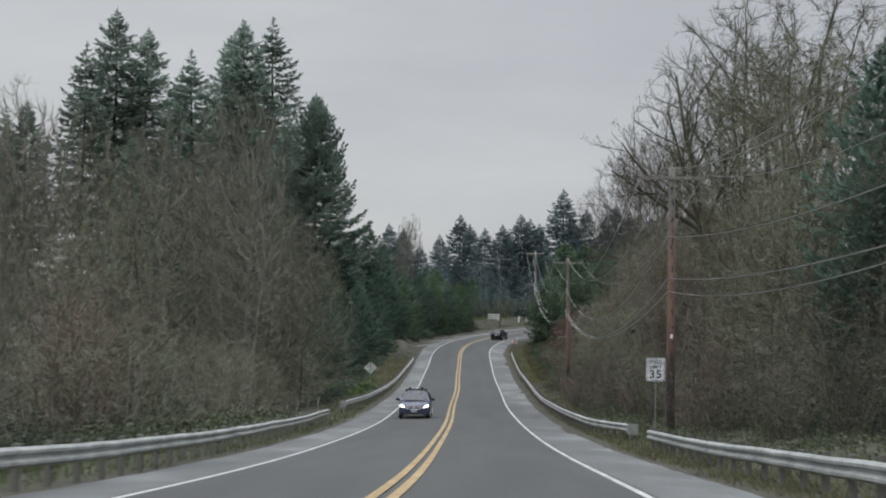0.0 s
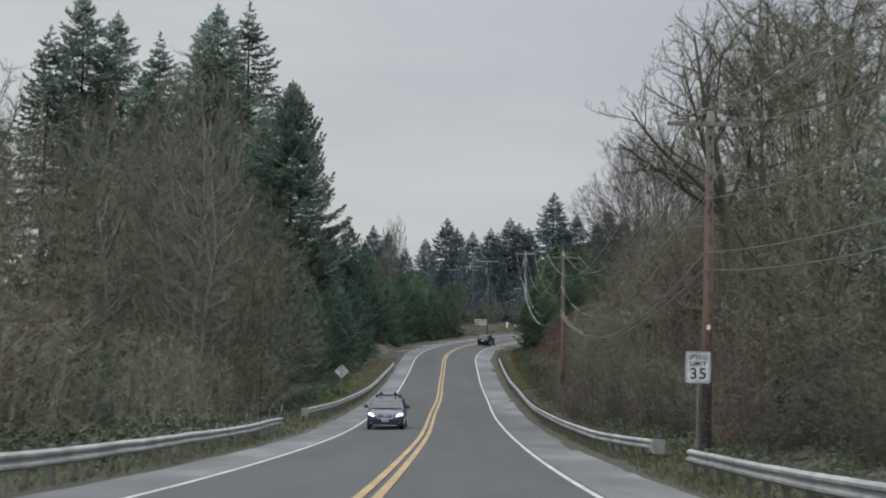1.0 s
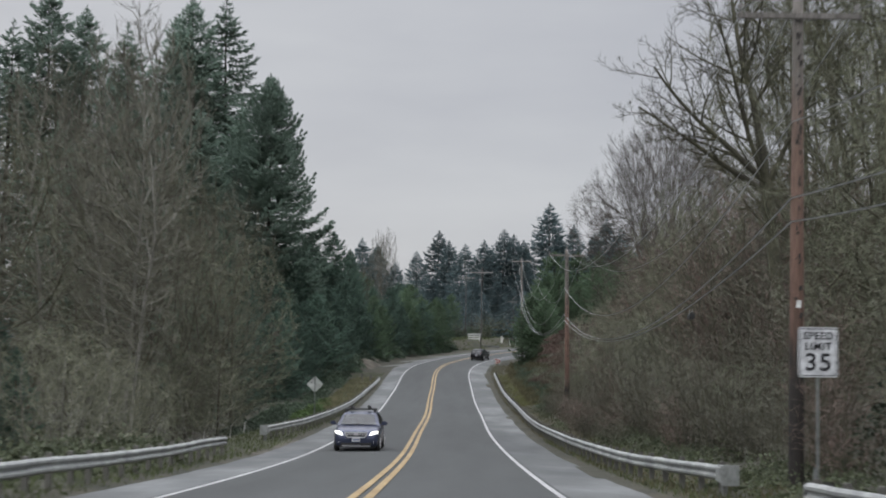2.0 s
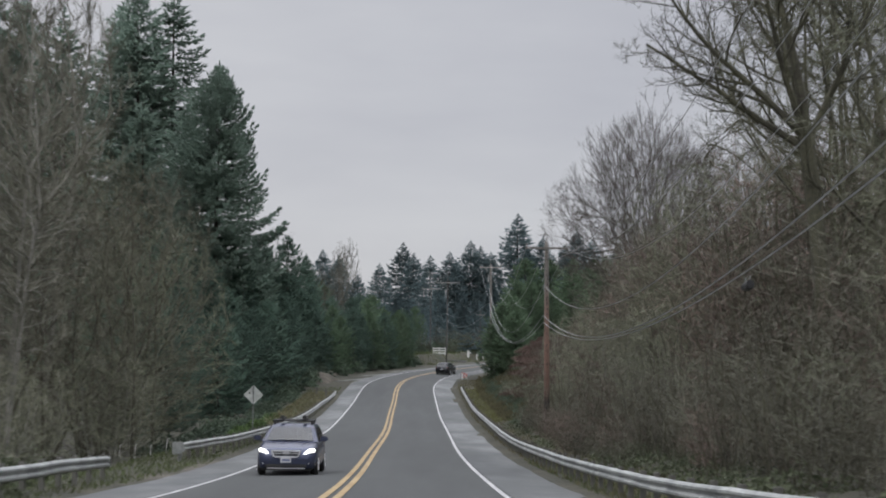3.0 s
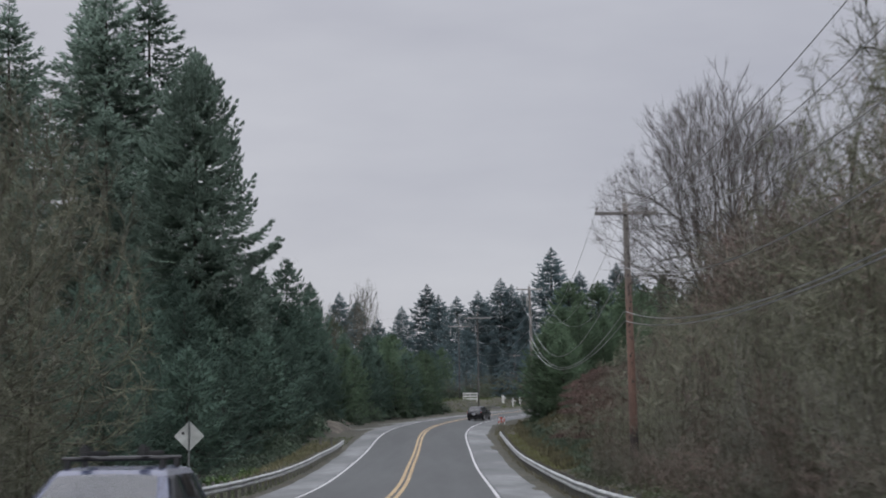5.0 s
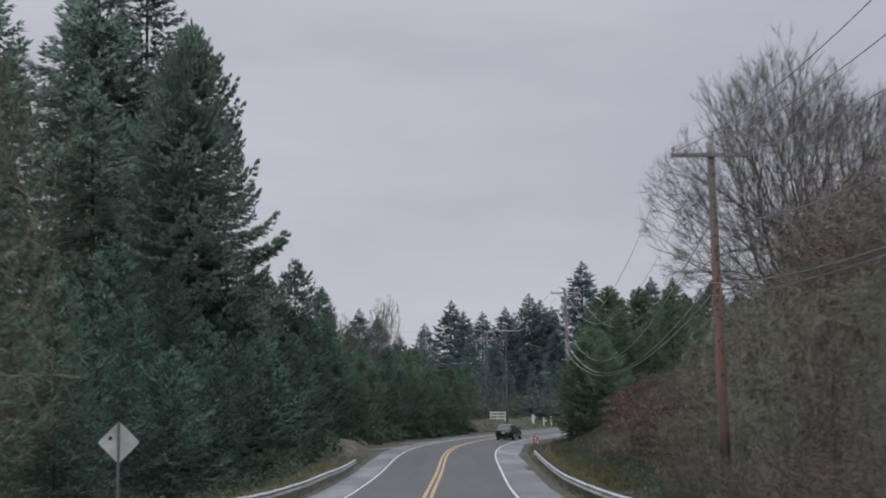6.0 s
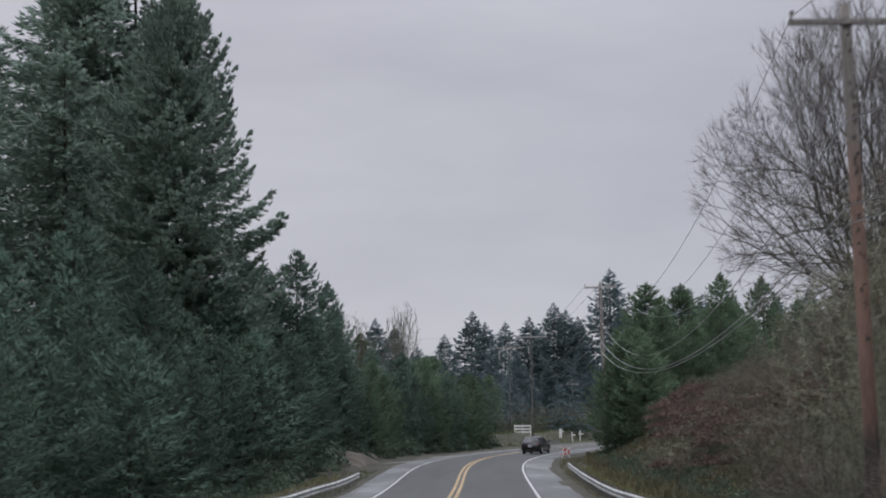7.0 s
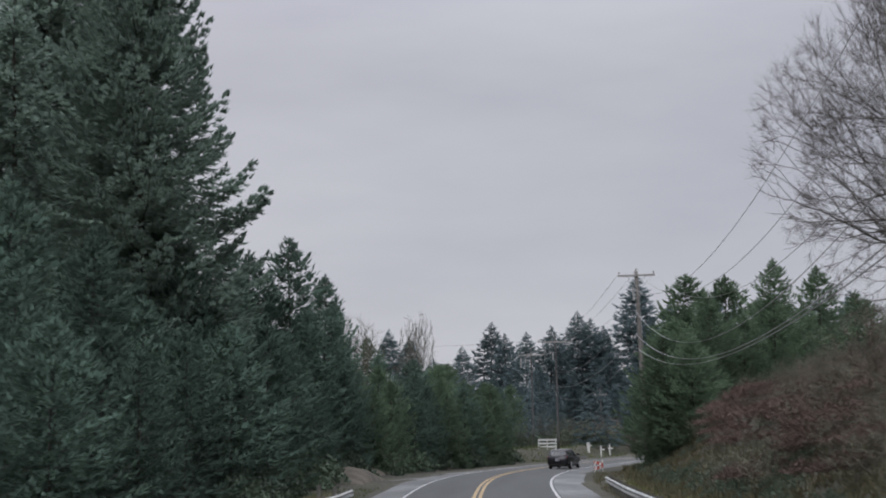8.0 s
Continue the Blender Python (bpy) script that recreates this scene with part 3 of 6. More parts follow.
def fan_tree(seed, height, stems=13, levels=7, spread=1.05, girth=0.22, twig_w=0.016):
    """Meshes of a many-stemmed leafless tree: straight limbs that rise from one foot, fork narrowly and end on a dome."""
    g = np.random.default_rng(seed)
    wood, ta, tb, tw = Soup(), [], [], []
    shares = np.array([0.2, 0.19, 0.17, 0.14, 0.11, 0.08, 0.06, 0.05])[: levels + 1]

    def limb(p, d, r, level, room, lift=0.05):
        L = room * shares[level] * (0.8 + 0.4 * g.random())
        pts, q = [p], p
        for i in range(3 if level < 3 else 2):
            d = unit(d + g.normal(0, 0.06, 3) + UP * lift)
            q = q + d * L / (3 if level < 3 else 2)
            pts.append(q)
        wood.tube(pts, np.linspace(r, r * 0.76, len(pts)), 6 if level < 2 else 4 if level < 4 else 3)
        if level >= 2:
            for _ in range(4 if level < levels else 9):
                k = g.integers(0, len(pts) - 1)
                b0 = pts[k] + (pts[k + 1] - pts[k]) * g.random()
                e = unit(d + g.normal(0, 0.46, 3) + UP * 0.1)
                ln = 0.6 + 0.7 * g.random()
                ta.append(b0), tb.append(b0 + e * ln), tw.append(twig_w)
        if level == levels:
            return
        if 1 <= level <= 4:
            for k in range(2 if lift < 0.03 else 1):
                b0 = pts[k] + (pts[k + 1] - pts[k]) * g.random()
                limb(b0, unit(d + g.normal(0, 0.5, 3) + UP * lift), r * 0.36, level + 3, room, lift)
        around = g.random() * 6.28
        s1 = unit(np.cross(d, [0.3, 0.2, 1.0]))
        s2 = np.cross(d, s1)
        for c in range(2 if level or g.random() < 0.5 else 3):
            turn = around + c * 3.14 + g.normal(0, 0.4)
            bend = (0.24 + 0.2 * g.random() + 0.02 * level) * (0.7 if c == 0 else 1.25)
            limb(q, unit(d + (s1 * np.cos(turn) + s2 * np.sin(turn)) * bend), r * (0.74 if c == 0 else 0.6), level + 1, room * (1.0 if c == 0 else 0.93), lift)

    for st in range(stems):
        turn, tilt = 2.4 * st, spread * np.sqrt((st + 0.3) / stems)
        ring = np.array([np.cos(turn), np.sin(turn), 0])
        limb(ring * 0.25 + UP * (0.06 * height * tilt * g.random() - 0.2), unit(UP + ring * tilt), girth * (1 - 0.4 * tilt), 0, height * (1.14 - 0.26 * tilt))
    for st in range(15):
        turn, u = 2.4 * st + 0.4, (st + 0.5) / 15
        ring = np.array([np.cos(turn), np.sin(turn), 0])
        limb(UP * height * (0.13 + 0.25 * u) + ring * height * 0.04, unit(ring + UP * (0.05 + 0.4 * u)), girth * 0.42, 1, height * (0.66 + 0.1 * g.random()), 0.02 * u)
    return wood.mesh("trunk"), slivers("crown", ta, tb, tw, seed)


def forked_maple(seed, height, fork=0.5, twig_w=0.014):
    """Meshes of a leafless maple: a short trunk that forks into one upright limb and several leaning over the road."""
    g = np.random.default_rng(seed)
    wood, ta, tb = Soup(), [], []

    def limb(p, d, r, L, level, lift):
        n = (7, 5, 4, 3)[level]
        pts, q = [p], p
        for i in range(n):
            d = unit(d + g.normal(0, (0.05, 0.1, 0.16, 0.2)[level], 3) + UP * lift)
            q = q + d * L / n
            pts.append(q)
        radii = np.linspace(r, max(r * 0.3, 0.008), n + 1)
        wood.tube(pts, radii, (7, 5, 4, 3)[level])
        side = unit(np.cross(d, [0.2, 0.3, 1.0]))
        over = np.cross(side, d)
        for c in range((9, 6, 4, 0)[level]):
            u = (0.22 + 0.76 * (c + g.random()) / (9, 6, 4, 1)[level]) * n
            k = min(int(u), n - 1)
            b0 = pts[k] + (pts[k + 1] - pts[k]) * (u - k)
            turn = g.normal(0, 0.7) + (3.14 if c % 2 else 0)
            way = unit(d * (0.55 + 0.5 * g.random()) + side * np.cos(turn) + over * np.sin(turn) * 0.7)
            limb(b0, way, radii[k] * 0.52, L * (0.5 - 0.2 * u / n) * (0.75 + 0.5 * g.random()), level + 1, 0.03 + 0.03 * level)
        if level >= 2:
            for _ in range(2 if level == 2 else 3):
                k = g.integers(0, n)
                b0 = pts[k] + (pts[k + 1] - pts[k]) * g.random()
                ta.append(b0), tb.append(b0 + unit(d + g.normal(0, 0.55, 3) + UP * 0.15) * (0.18 + 0.32 * g.random()))

    top = np.array([-0.5, 0.3, height * fork])
    wood.tube([np.array([0.2, 0, -0.4]), np.array([0.12, 0, 0.3]), np.array([-0.15, 0.1, top[2] * 0.55]), top], [0.5, 0.36, 0.3, 0.28], 9)
    for way, r, L, lift, low in (((-0.09, 0.1, 1), 0.2, 9.5, 0.0, 0.0), ((-1.0, -0.1, 0.95), 0.15, 7.1, 0.01, 0.1), ((-1.0, 0.35, 0.8), 0.14, 6.8, -0.02, 0.5), ((-0.45, -0.3, 1), 0.13, 7.4, 0.06, 0.0), ((0.5, -0.2, 1), 0.14, 7.0, 0.03, 0.3)):
        limb(top - UP * low, unit(np.array(way)), r, L, 0, lift)
    ta, tb = np.array(ta), np.array(tb)
    return wood.mesh("trunk"), slivers("crown", ta, tb, np.full(len(ta), twig_w), seed)


def shrub(seed, height, spread, stems=26, twigs=16, fine=2, w=0.027):
    """Meshes of a thicket: thin stems from one root, and the twigs on them."""
    g = np.random.default_rng(seed)
    sa, sb, sw, ta, tb, tw = [], [], [], [], [], []
    for i in range(stems):
        a, lean = g.random() * 6.28, 0.1 + 0.6 * g.random()
        h = height * (0.5 + 0.55 * g.random())
        out = np.array([np.cos(a), np.sin(a), 0])
        u = np.linspace(0, 1, 6)
        path = out * (0.35 * g.random() * spread + spread * lean * u**1.4)[:, None] + UP * (h * (u - 0.18 * lean * u**3))[:, None] + g.normal(0, 0.08, (6, 3)) * u[:, None]
        for c in range(5):
            sa.append(path[c]), sb.append(path[c] + (path[c + 1] - path[c]) * 1.6), sw.append((0.05 + 0.006 * h) * (1 - 0.16 * c))
        for k in range(twigs):
            t = 0.12 + 0.88 * g.random()
            p = np.array([np.interp(t, u, path[:, c]) for c in range(3)])
            d = unit(np.array([*g.normal(0, 0.8, 2), 0.2 + 0.6 * g.random()]))
            L = h * (0.1 + 0.18 * g.random())
            e = p + d * L
            ta.append(p), tb.append(e), tw.append(w)
            for q in range(fine):
                p4 = p + (e - p) * (0.2 + 0.7 * g.random())
                ta.append(p4), tb.append(p4 + unit(d + g.normal(0, 0.6, 3)) * L * 0.5), tw.append(w * 0.75)
    return slivers("stem", sa, sb, sw, seed), slivers("crown", ta, tb, tw, seed + 1)


def leaf_mound(seed, radius, height, count, leaf, name="foliage", upward=0.3):
    """A low mound of many separate leaves or fronds, uneven on top."""
    g = np.random.default_rng(seed)
    r, a = radius * np.sqrt(g.random(count)), g.random(count) * 6.28
    lumps = 0.65 + 0.35 * np.sin(a * 3 + seed) * np.sin(r / radius * 5 + seed)
    top = height * (1 - (r / radius) ** 2) * lumps
    z = top * (0.25 + 0.8 * g.random(count) ** 0.6)
    base = np.stack([r * np.cos(a), r * np.sin(a), z], 1)
    way = g.normal(0, 1, (count, 3)) + UP * upward
    way /= np.linalg.norm(way, axis=1, keepdims=True)
    ac = np.cross(way, g.normal(0, 1, (count, 3)))
    ac /= np.linalg.norm(ac, axis=1, keepdims=True)
    ln = leaf * (0.5 + g.random(count))
    return needles(name, base, way, ac, ln, ln * (0.6 + 0.4 * g.random(count)))


def tree_thing(name, trunk_me, crown_me, trunk_mat, crown_mat, label, category="tree", group=""):
    ob = empty(name, label=label, category=category, group=group)
    dress("trunk", trunk_me, trunk_mat, ob)
    dress("crown", crown_me, crown_mat, ob)
    return ob


def shrub_thing(stem_me, crown_me, mat, label):
    ob = empty("shrub", label=label, category="shrub", group="thickets beside the road")
    dress("stem", stem_me, M["alder_bark"], ob)
    dress("crown", crown_me, mat, ob)
    return ob


def bush_thing(name, me, mat, label, category, group=""):
    return tagged(dress(name, me, mat), label, category, group)


def on_ground(x, y, sink=0.1):
    return float(ground_z(np.array([x]), np.array([y]))[0]) - sink


spin = random.Random(7)


class Nursery:
    """One built plant of each kind; the first place takes it, later places take copies."""

    def __init__(self):
        self.kept = {}

    def put(self, key, make, x, y, size=1.0, rz=None, wide=1.0, sink=0.1):
        if key not in self.kept:
            ob = make()
            self.kept[key] = ob
        else:
            ob = copy_thing(self.kept[key], Matrix())
        turn = spin.uniform(0, 360) if rz is None else rz
        ob.matrix_basis = pose(x, y, on_ground(x, y, sink), spin.uniform(-1.5, 1.5), spin.uniform(-1.5, 1.5), turn) @ Matrix.Diagonal((size * wide, size * wide, size, 1))
        return ob


N = Nursery()

# tall old firs standing over the valley: a crown of their own each
TALL = "tall old Douglas fir with dark drooping boughs"
old_kinds = [dict(seed=11, height=48, radius=7.6, bare=0.12, whorl=0.85, per=6, laterals=4.2, sprays=4, ragged=0.36, spray=0.6, slope=0.44, droop=0.36, curl=0.14, hang=0.4, lobes=0.16),
             dict(seed=12, height=43, radius=8.4, bare=0.1, whorl=1.15, per=6, laterals=3.8, sprays=5, ragged=0.45, spray=0.6, slope=0.4, droop=0.44, lift=0.3, curl=0.14, hang=0.5, gaps=0.1, lobes=0.12, slim=0.27),
             dict(seed=13, height=36, radius=8.4, bare=0.0, whorl=0.75, per=7, laterals=6.0, sprays=9, ragged=0.24, spray=0.4, slope=0.52, droop=0.22, lift=0.4, curl=0.46, hang=0.24, lobes=0.05, gaps=0.05, slim=0.3)]


def old_fir(i):
    return lambda: tree_thing("fir_tree", *conifer(**old_kinds[i]), M["fir_bark"], M["fir"], TALL, group="old firs on the valley side")


for i, x, y, top in ((0, -36.0, 239.6, 47.2), (1, -32.9, 244.0, 48.2), (1, -39.4, 215.8, 38.2), (0, -57.0, 243, 49.0), (0, -53.8, 246, 47.0), (1, -59.6, 233.5, 42.6), (0, -38.4, 243, 45.0),
                     (2, -22.9, 213.6, 31.9), (1, -31, 216, 29), (1, -48.5, 248, 41), (0, -66, 228, 33), (1, -72, 240, 34), (1, -44, 232, 27), (1, -29.5, 232, 32), (1, -42, 212, 24), (1, -49, 222, 28), (1, -36, 204, 20)):
    N.put(("old", i), old_fir(i), x, y, (top - on_ground(x, y)) / old_kinds[i]["height"], wide=(1.1, 1.1, 1.0)[i])

# young firs and cedars along the bend
young_kinds = [dict(seed=21, height=14, radius=3.9, bare=0.0, whorl=0.5, per=6, laterals=4.2, sprays=4, ragged=0.34, spray=0.4, slope=0.62, girth=0.55, droop=0.08, curl=0.25, hang=0.12),
               dict(seed=22, height=12, radius=4.2, bare=0.0, whorl=0.48, per=6, laterals=4.2, sprays=4, ragged=0.38, spray=0.4, slope=0.8, girth=0.55, droop=0.12, curl=0.25, hang=0.15),
               dict(seed=23, height=17, radius=3.9, bare=0.02, whorl=0.58, per=6, laterals=4.2, sprays=4, ragged=0.4, spray=0.42, slope=0.55, girth=0.6, droop=0.18, curl=0.3, hang=0.2)]


def young(i, mat="fir", label="bushy young fir with dense green boughs"):
    return lambda: tree_thing("fir_tree", *conifer(**young_kinds[i]), M["fir_bark"], M[mat], label, group="young firs along the bend")


row = random.Random(3)


def plant_young(spots):
    """Spots: metres along the road, metres aside, height of the tip, kind."""
    for s, d, top, i in spots:
        x, y, z = road_at(s, d)
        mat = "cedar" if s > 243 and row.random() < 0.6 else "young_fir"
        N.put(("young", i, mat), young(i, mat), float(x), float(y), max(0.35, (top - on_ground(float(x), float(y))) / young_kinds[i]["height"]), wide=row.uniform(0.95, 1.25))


# along the rail
plant_young(((150, -17, 3, 0), (160, -16, 2, 1), (168, -17, 2.2, 0), (174, -17.5, 3.2, 1), (179, -14.5, 3.5, 1), (184, -18, 4.5, 0), (188, -13.5, 3.2, 1), (193, -16, 5, 1), (198, -13.5, 5.5, 0), (203, -16.5, 7.5, 0), (207, -13, 6.5, 1), (212, -15, 8.5, 2), (216, -12.6, 7.5, 1), (220, -15.5, 13.2, 2), (224, -13, 8.0, 0), (229, -15, 11.5, 0), (234, -13, 7.5, 1), (239, -15, 11.5, 0), (243, -13, 8.5, 1), (248, -14.5, 10.5, 2), (253, -13, 8.5, 0), (196, -17.5, 9.5, 2), (204, -19, 11.5, 2), (210, -16, 10.5, 0), (188, -19, 7.5, 2), (180, -21, 8.5, 2), (214, -18, 14, 2), (172, -22, 6.5, 2), (199, -22, 13, 2)))
# round the bend
plant_young(((258, -14.5, 10.0, 0), (263, -13.2, 8.8, 1), (268, -15, 10.5, 0), (273, -13.8, 9.0, 1), (278, -16, 11, 0), (283, -15, 9.5, 1), (236, -19, 14, 2), (252, -19, 13, 2), (270, -20, 13, 2), (288, -19, 12, 0), (294, -22, 12.5, 1), (300, -27, 13, 0), (231, -13.8, 15.5, 2), (237, -13.2, 13.6, 2), (209, -18.5, 8.5, 1), (218, -18.5, 10, 1), (222, -21, 12, 0)))
# the front row beside the gravel, and the last ones behind it
plant_young(((242, -13.6, 12.4, 2), (228, -16, 14, 2), (228, -11.6, 4.5, 1), (236, -11.3, 6.5, 0), (244, -11, 6, 1), (250, -11.2, 7, 0), (256, -10.9, 6.5, 1), (261, -11.2, 7.5, 0), (266, -10.8, 7, 1), (271, -11, 8.5, 0), (275.5, -11.2, 7.5, 1), (280, -11.2, 8.8, 0), (284, -13.5, 9.5, 0), (290, -15, 10, 0), (296, -16.8, 10, 0), (303, -21, 9.5, 1), (309, -24, 11, 0), (316, -25, 12, 0)))

# firs on the inside of the bend
for x, y, top, i in ((7.7, 226.5, 7.4, 0), (9.2, 223.5, 6.8, 1), (11.6, 249.7, 14.5, 0), (14.8, 252, 14.6, 0), (8.9, 229, 8.6, 1), (11.2, 232, 10.5, 0), (10.0, 236, 10.5, 0), (13.8, 234, 9.5, 0), (16.5, 238, 13.8, 2), (19.5, 243, 11, 0), (9.6, 243, 9.5, 1), (18.5, 258, 13.5, 0), (13, 241, 9, 1), (22, 250, 15, 2), (24.5, 290, 18, 2), (29, 286, 16, 2), (17.5, 246, 12, 0), (32, 280, 16, 0), (38, 292, 17, 2), (27, 262, 14.5, 2), (8.9, 238.5, 4.5, 1), (21, 268, 15, 0)):
    N.put(("inner", i), young(i, "cedar", "broad evergreen cedar with soft green sprays"), x, y, (top - on_ground(x, y)) / young_kinds[i]["height"], wide=1.3)

# the far wood on the skyline
far_kinds = [dict(seed=31, height=30, radius=5.6, bare=0.02, whorl=0.78, per=6, laterals=2.5, sprays=4, ragged=0.3, spray=0.8, slope=0.45, lobes=0.05, slim=0.4, curl=0.15, lift=0.2, gaps=0.06, hang=0.3),
             dict(seed=32, height=27, radius=5.0, bare=0.04, whorl=0.78, per=6, laterals=2.5, sprays=4, ragged=0.34, spray=0.8, slope=0.46, lobes=0.05, slim=0.4, curl=0.15, lift=0.2, gaps=0.06, hang=0.3),
             dict(seed=33, height=33, radius=6.0, bare=0.02, whorl=0.78, per=6, laterals=2.5, sprays=4, ragged=0.28, spray=0.84, slope=0.43, lobes=0.05, slim=0.4, curl=0.15, lift=0.2, gaps=0.06, hang=0.3)]


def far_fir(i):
    return lambda: tree_thing("fir_tree", *conifer(**far_kinds[i]), M["fir_bark"], M["fir_haze"], "distant blue-green fir on the skyline", group="far firs on the skyline")


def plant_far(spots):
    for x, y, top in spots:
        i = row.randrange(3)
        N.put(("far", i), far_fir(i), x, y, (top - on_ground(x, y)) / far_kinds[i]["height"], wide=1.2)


# the skyline
plant_far(((-24.5, 400, 28), (-21.5, 404, 27), (-12.5, 412, 26), (-8.5, 436, 33), (-5.2, 430, 30), (-1.5, 400, 27), (2.7, 402, 28), (5.2, 410, 27), (7.6, 405, 31), (10.3, 408, 30), (13, 412, 29), (18, 407, 37.4), (21, 415, 31), (23.6, 405, 32), (28, 402, 30), (31, 400, 33), (34.5, 398, 31), (-31, 398, 23), (-36, 392, 22)))
# behind and to the east
plant_far(((-16.5, 392, 22), (0.5, 385, 20), (12, 383, 22), (20, 380, 24), (26, 372, 22), (38, 385, 29), (44, 376, 28), (50, 380, 30), (34, 365, 22), (42, 355, 22), (56, 365, 28), (62, 350, 27), (-27, 380, 18), (-8, 384, 18), (6, 372, 17), (15, 366, 18), (-42, 380, 20), (-50, 395, 24)))
# nearer, lower ones
plant_far(((-60, 380, 22), (70, 340, 26), (52, 340, 23), (-15, 362, 15), (-22, 350, 14), (-4, 356, 14), (3, 350, 13), (11, 350, 14), (-30, 340, 15), (-12, 340, 13), (-38, 350, 16), (20, 352, 16), (28, 350, 17), (-20, 325, 13), (-30, 315, 14), (-42, 325, 16), (14, 338, 13)))

# leafless trees: mossy alders on the valley side, big maples on the bank
bare_kinds = {
    "alder": dict(seed=41, height=17, crown=(0.26, 0.5, 0.1), fork=0.62, buds=900, step=0.42, kill=0.7, rise=0.12, wild=0.06, twigs=4),
    "alder2": dict(seed=42, height=16, crown=(0.34, 0.48, 0.04), fork=0.5, buds=900, step=0.42, kill=0.72, lean=(0.05, 0), rise=-0.02, wild=0.1, twigs=4, twig_w=0.026, moss=1),
    "alder3": dict(seed=43, height=14, crown=(0.32, 0.52, 0.06), fork=0.4, buds=800, step=0.4, kill=0.7, stems=2, flare=0.12, wild=0.06, twigs=4),
    "maple": dict(seed=44, height=21, crown=(0.38, 0.6, 0.16), lean=(-0.1, 0), fork=0.36, buds=560, step=0.52, kill=1.02, wild=0.07, rise=0.06, tip=0.018, thin=2.1, twigs=5, twig_l=1.05, twig_w=0.026, moss=1),
    "maple2": dict(seed=45, height=20, crown=(0.38, 0.58, 0.12), fork=0.3, buds=560, step=0.52, kill=1.02, stems=2, flare=0.2, wild=0.07, rise=0.06, tip=0.018, thin=2.1, twigs=5, twig_l=1.05, twig_w=0.026, moss=1),
    "fan": dict(seed=46, height=22),
    "forked": dict(seed=49, height=20),
    "pole_alder": dict(seed=47, height=17, crown=(0.18, 0.6, 0.2), fork=0.8, buds=1000, step=0.42, kill=0.58, rise=0.35, wild=0.05, twigs=4, spray=0.3),
    "sapling": dict(seed=48, height=8, crown=(0.5, 0.5, 0.05), fork=0.2, buds=420, step=0.34, kill=0.6, stems=4, flare=0.5, rise=-0.06, wild=0.12, tip=0.011, twigs=3, twig_l=0.7, twig_w=0.026, moss=1),
}
bare_look = {"alder": ("alder_bark", "twig", "leafless mossy alder with fine brown twigs"), "alder2": ("moss_bark", "moss_twig", "leafless alder hung with pale green moss"),
             "alder3": ("alder_bark", "twig", "leafless twin-stemmed alder with brown twigs"), "maple": ("moss_bark", "maple_twig", "big leafless maple with mossy crooked limbs"),
             "maple2": ("alder_bark", "maple_twig", "big leafless twin-stemmed maple with mossy limbs"), "forked": ("moss_bark", "maple_twig", "big leafless maple forking into limbs over the road"), "fan": ("grey_bark", "grey_twig", "tall leafless tree with a fan-shaped grey crown"),
             "pole_alder": ("alder_pale", "twig", "slender leafless alder with pale lichened bark"), "sapling": ("alder_pale", "moss_twig", "spreading leafless sapling furred with pale moss")}


def bare(kind):
    bark, tw, label = bare_look[kind]
    return lambda: tree_thing("bare_tree", *{"fan": fan_tree, "forked": forked_maple}.get(kind, bare_tree)(**bare_kinds[kind]), M[bark], M[tw], label, group="leafless trees along the road")


def plant_bare(kind, x, y, h, rz=None, wide=1.0):
    N.put(kind, bare(kind), x, y, h / bare_kinds[kind]["height"], rz, wide)


for kind, x, y, h in (("alder", -15.8, 138, 16), ("alder2", -18.5, 131, 19), ("pole_alder", -20.5, 130, 26), ("pole_alder", -16, 105, 21.5), ("pole_alder", -17.4, 108.5, 20), ("pole_alder", -14.9, 101, 17), ("alder", -27, 128, 23), ("pole_alder", -24, 121, 23), ("alder3", -18, 120, 14), ("alder2", -32, 138, 24), ("pole_alder", -29, 112, 22),
                      ("alder", -17.5, 108, 13.5), ("alder2", -22, 101, 16.5), ("alder3", -27, 96, 17), ("alder", -33, 104, 21), ("pole_alder", -37, 128, 26), ("alder2", -20, 86, 12.5), ("alder3", -25.5, 80, 15), ("alder", -31, 86, 18),
                      ("alder2", -18, 68, 10), ("alder", -23, 62, 12), ("alder3", -17.5, 54, 9), ("alder2", -29, 70, 15), ("alder3", -36, 92, 19), ("alder", -41, 125, 24), ("alder", -46, 138, 23),
                      ("alder2", -14.2, 127, 13), ("alder", -16.5, 134, 17), ("alder2", -13.6, 118, 11), ("alder3", -16.8, 124, 16), ("alder", -14.8, 112, 12), ("alder2", -25, 138, 21), ("alder", -21, 113, 17)):
    plant_bare(kind, x, y, h)
for kind, x, y, h in (("maple2", 18.5, 106, 20), ("maple2", 23.0, 136, 24), ("maple2", 19.5, 114, 25), ("maple", 22.5, 122, 27), ("alder2", 15.2, 84, 16), ("maple2", 26, 146, 25), ("alder2", 13.2, 74, 12), ("maple", 29, 160, 21),
                      ("alder", 27, 176, 15), ("alder3", 30, 190, 15), ("alder2", 12.5, 62, 10.5), ("alder3", 15.5, 56, 11), ("maple", 19, 99, 20), ("alder", 22, 82, 17),
                      ("alder2", 20, 70, 15), ("alder2", 12.6, 112, 11), ("alder2", 13, 128, 11), ("alder2", 16.8, 86, 20), ("alder2", 20.5, 93, 22)):
    plant_bare(kind, x, y, h)
plant_bare("fan", 21.2, 200, 26.0 - on_ground(21.2, 200), 40, 0.74)
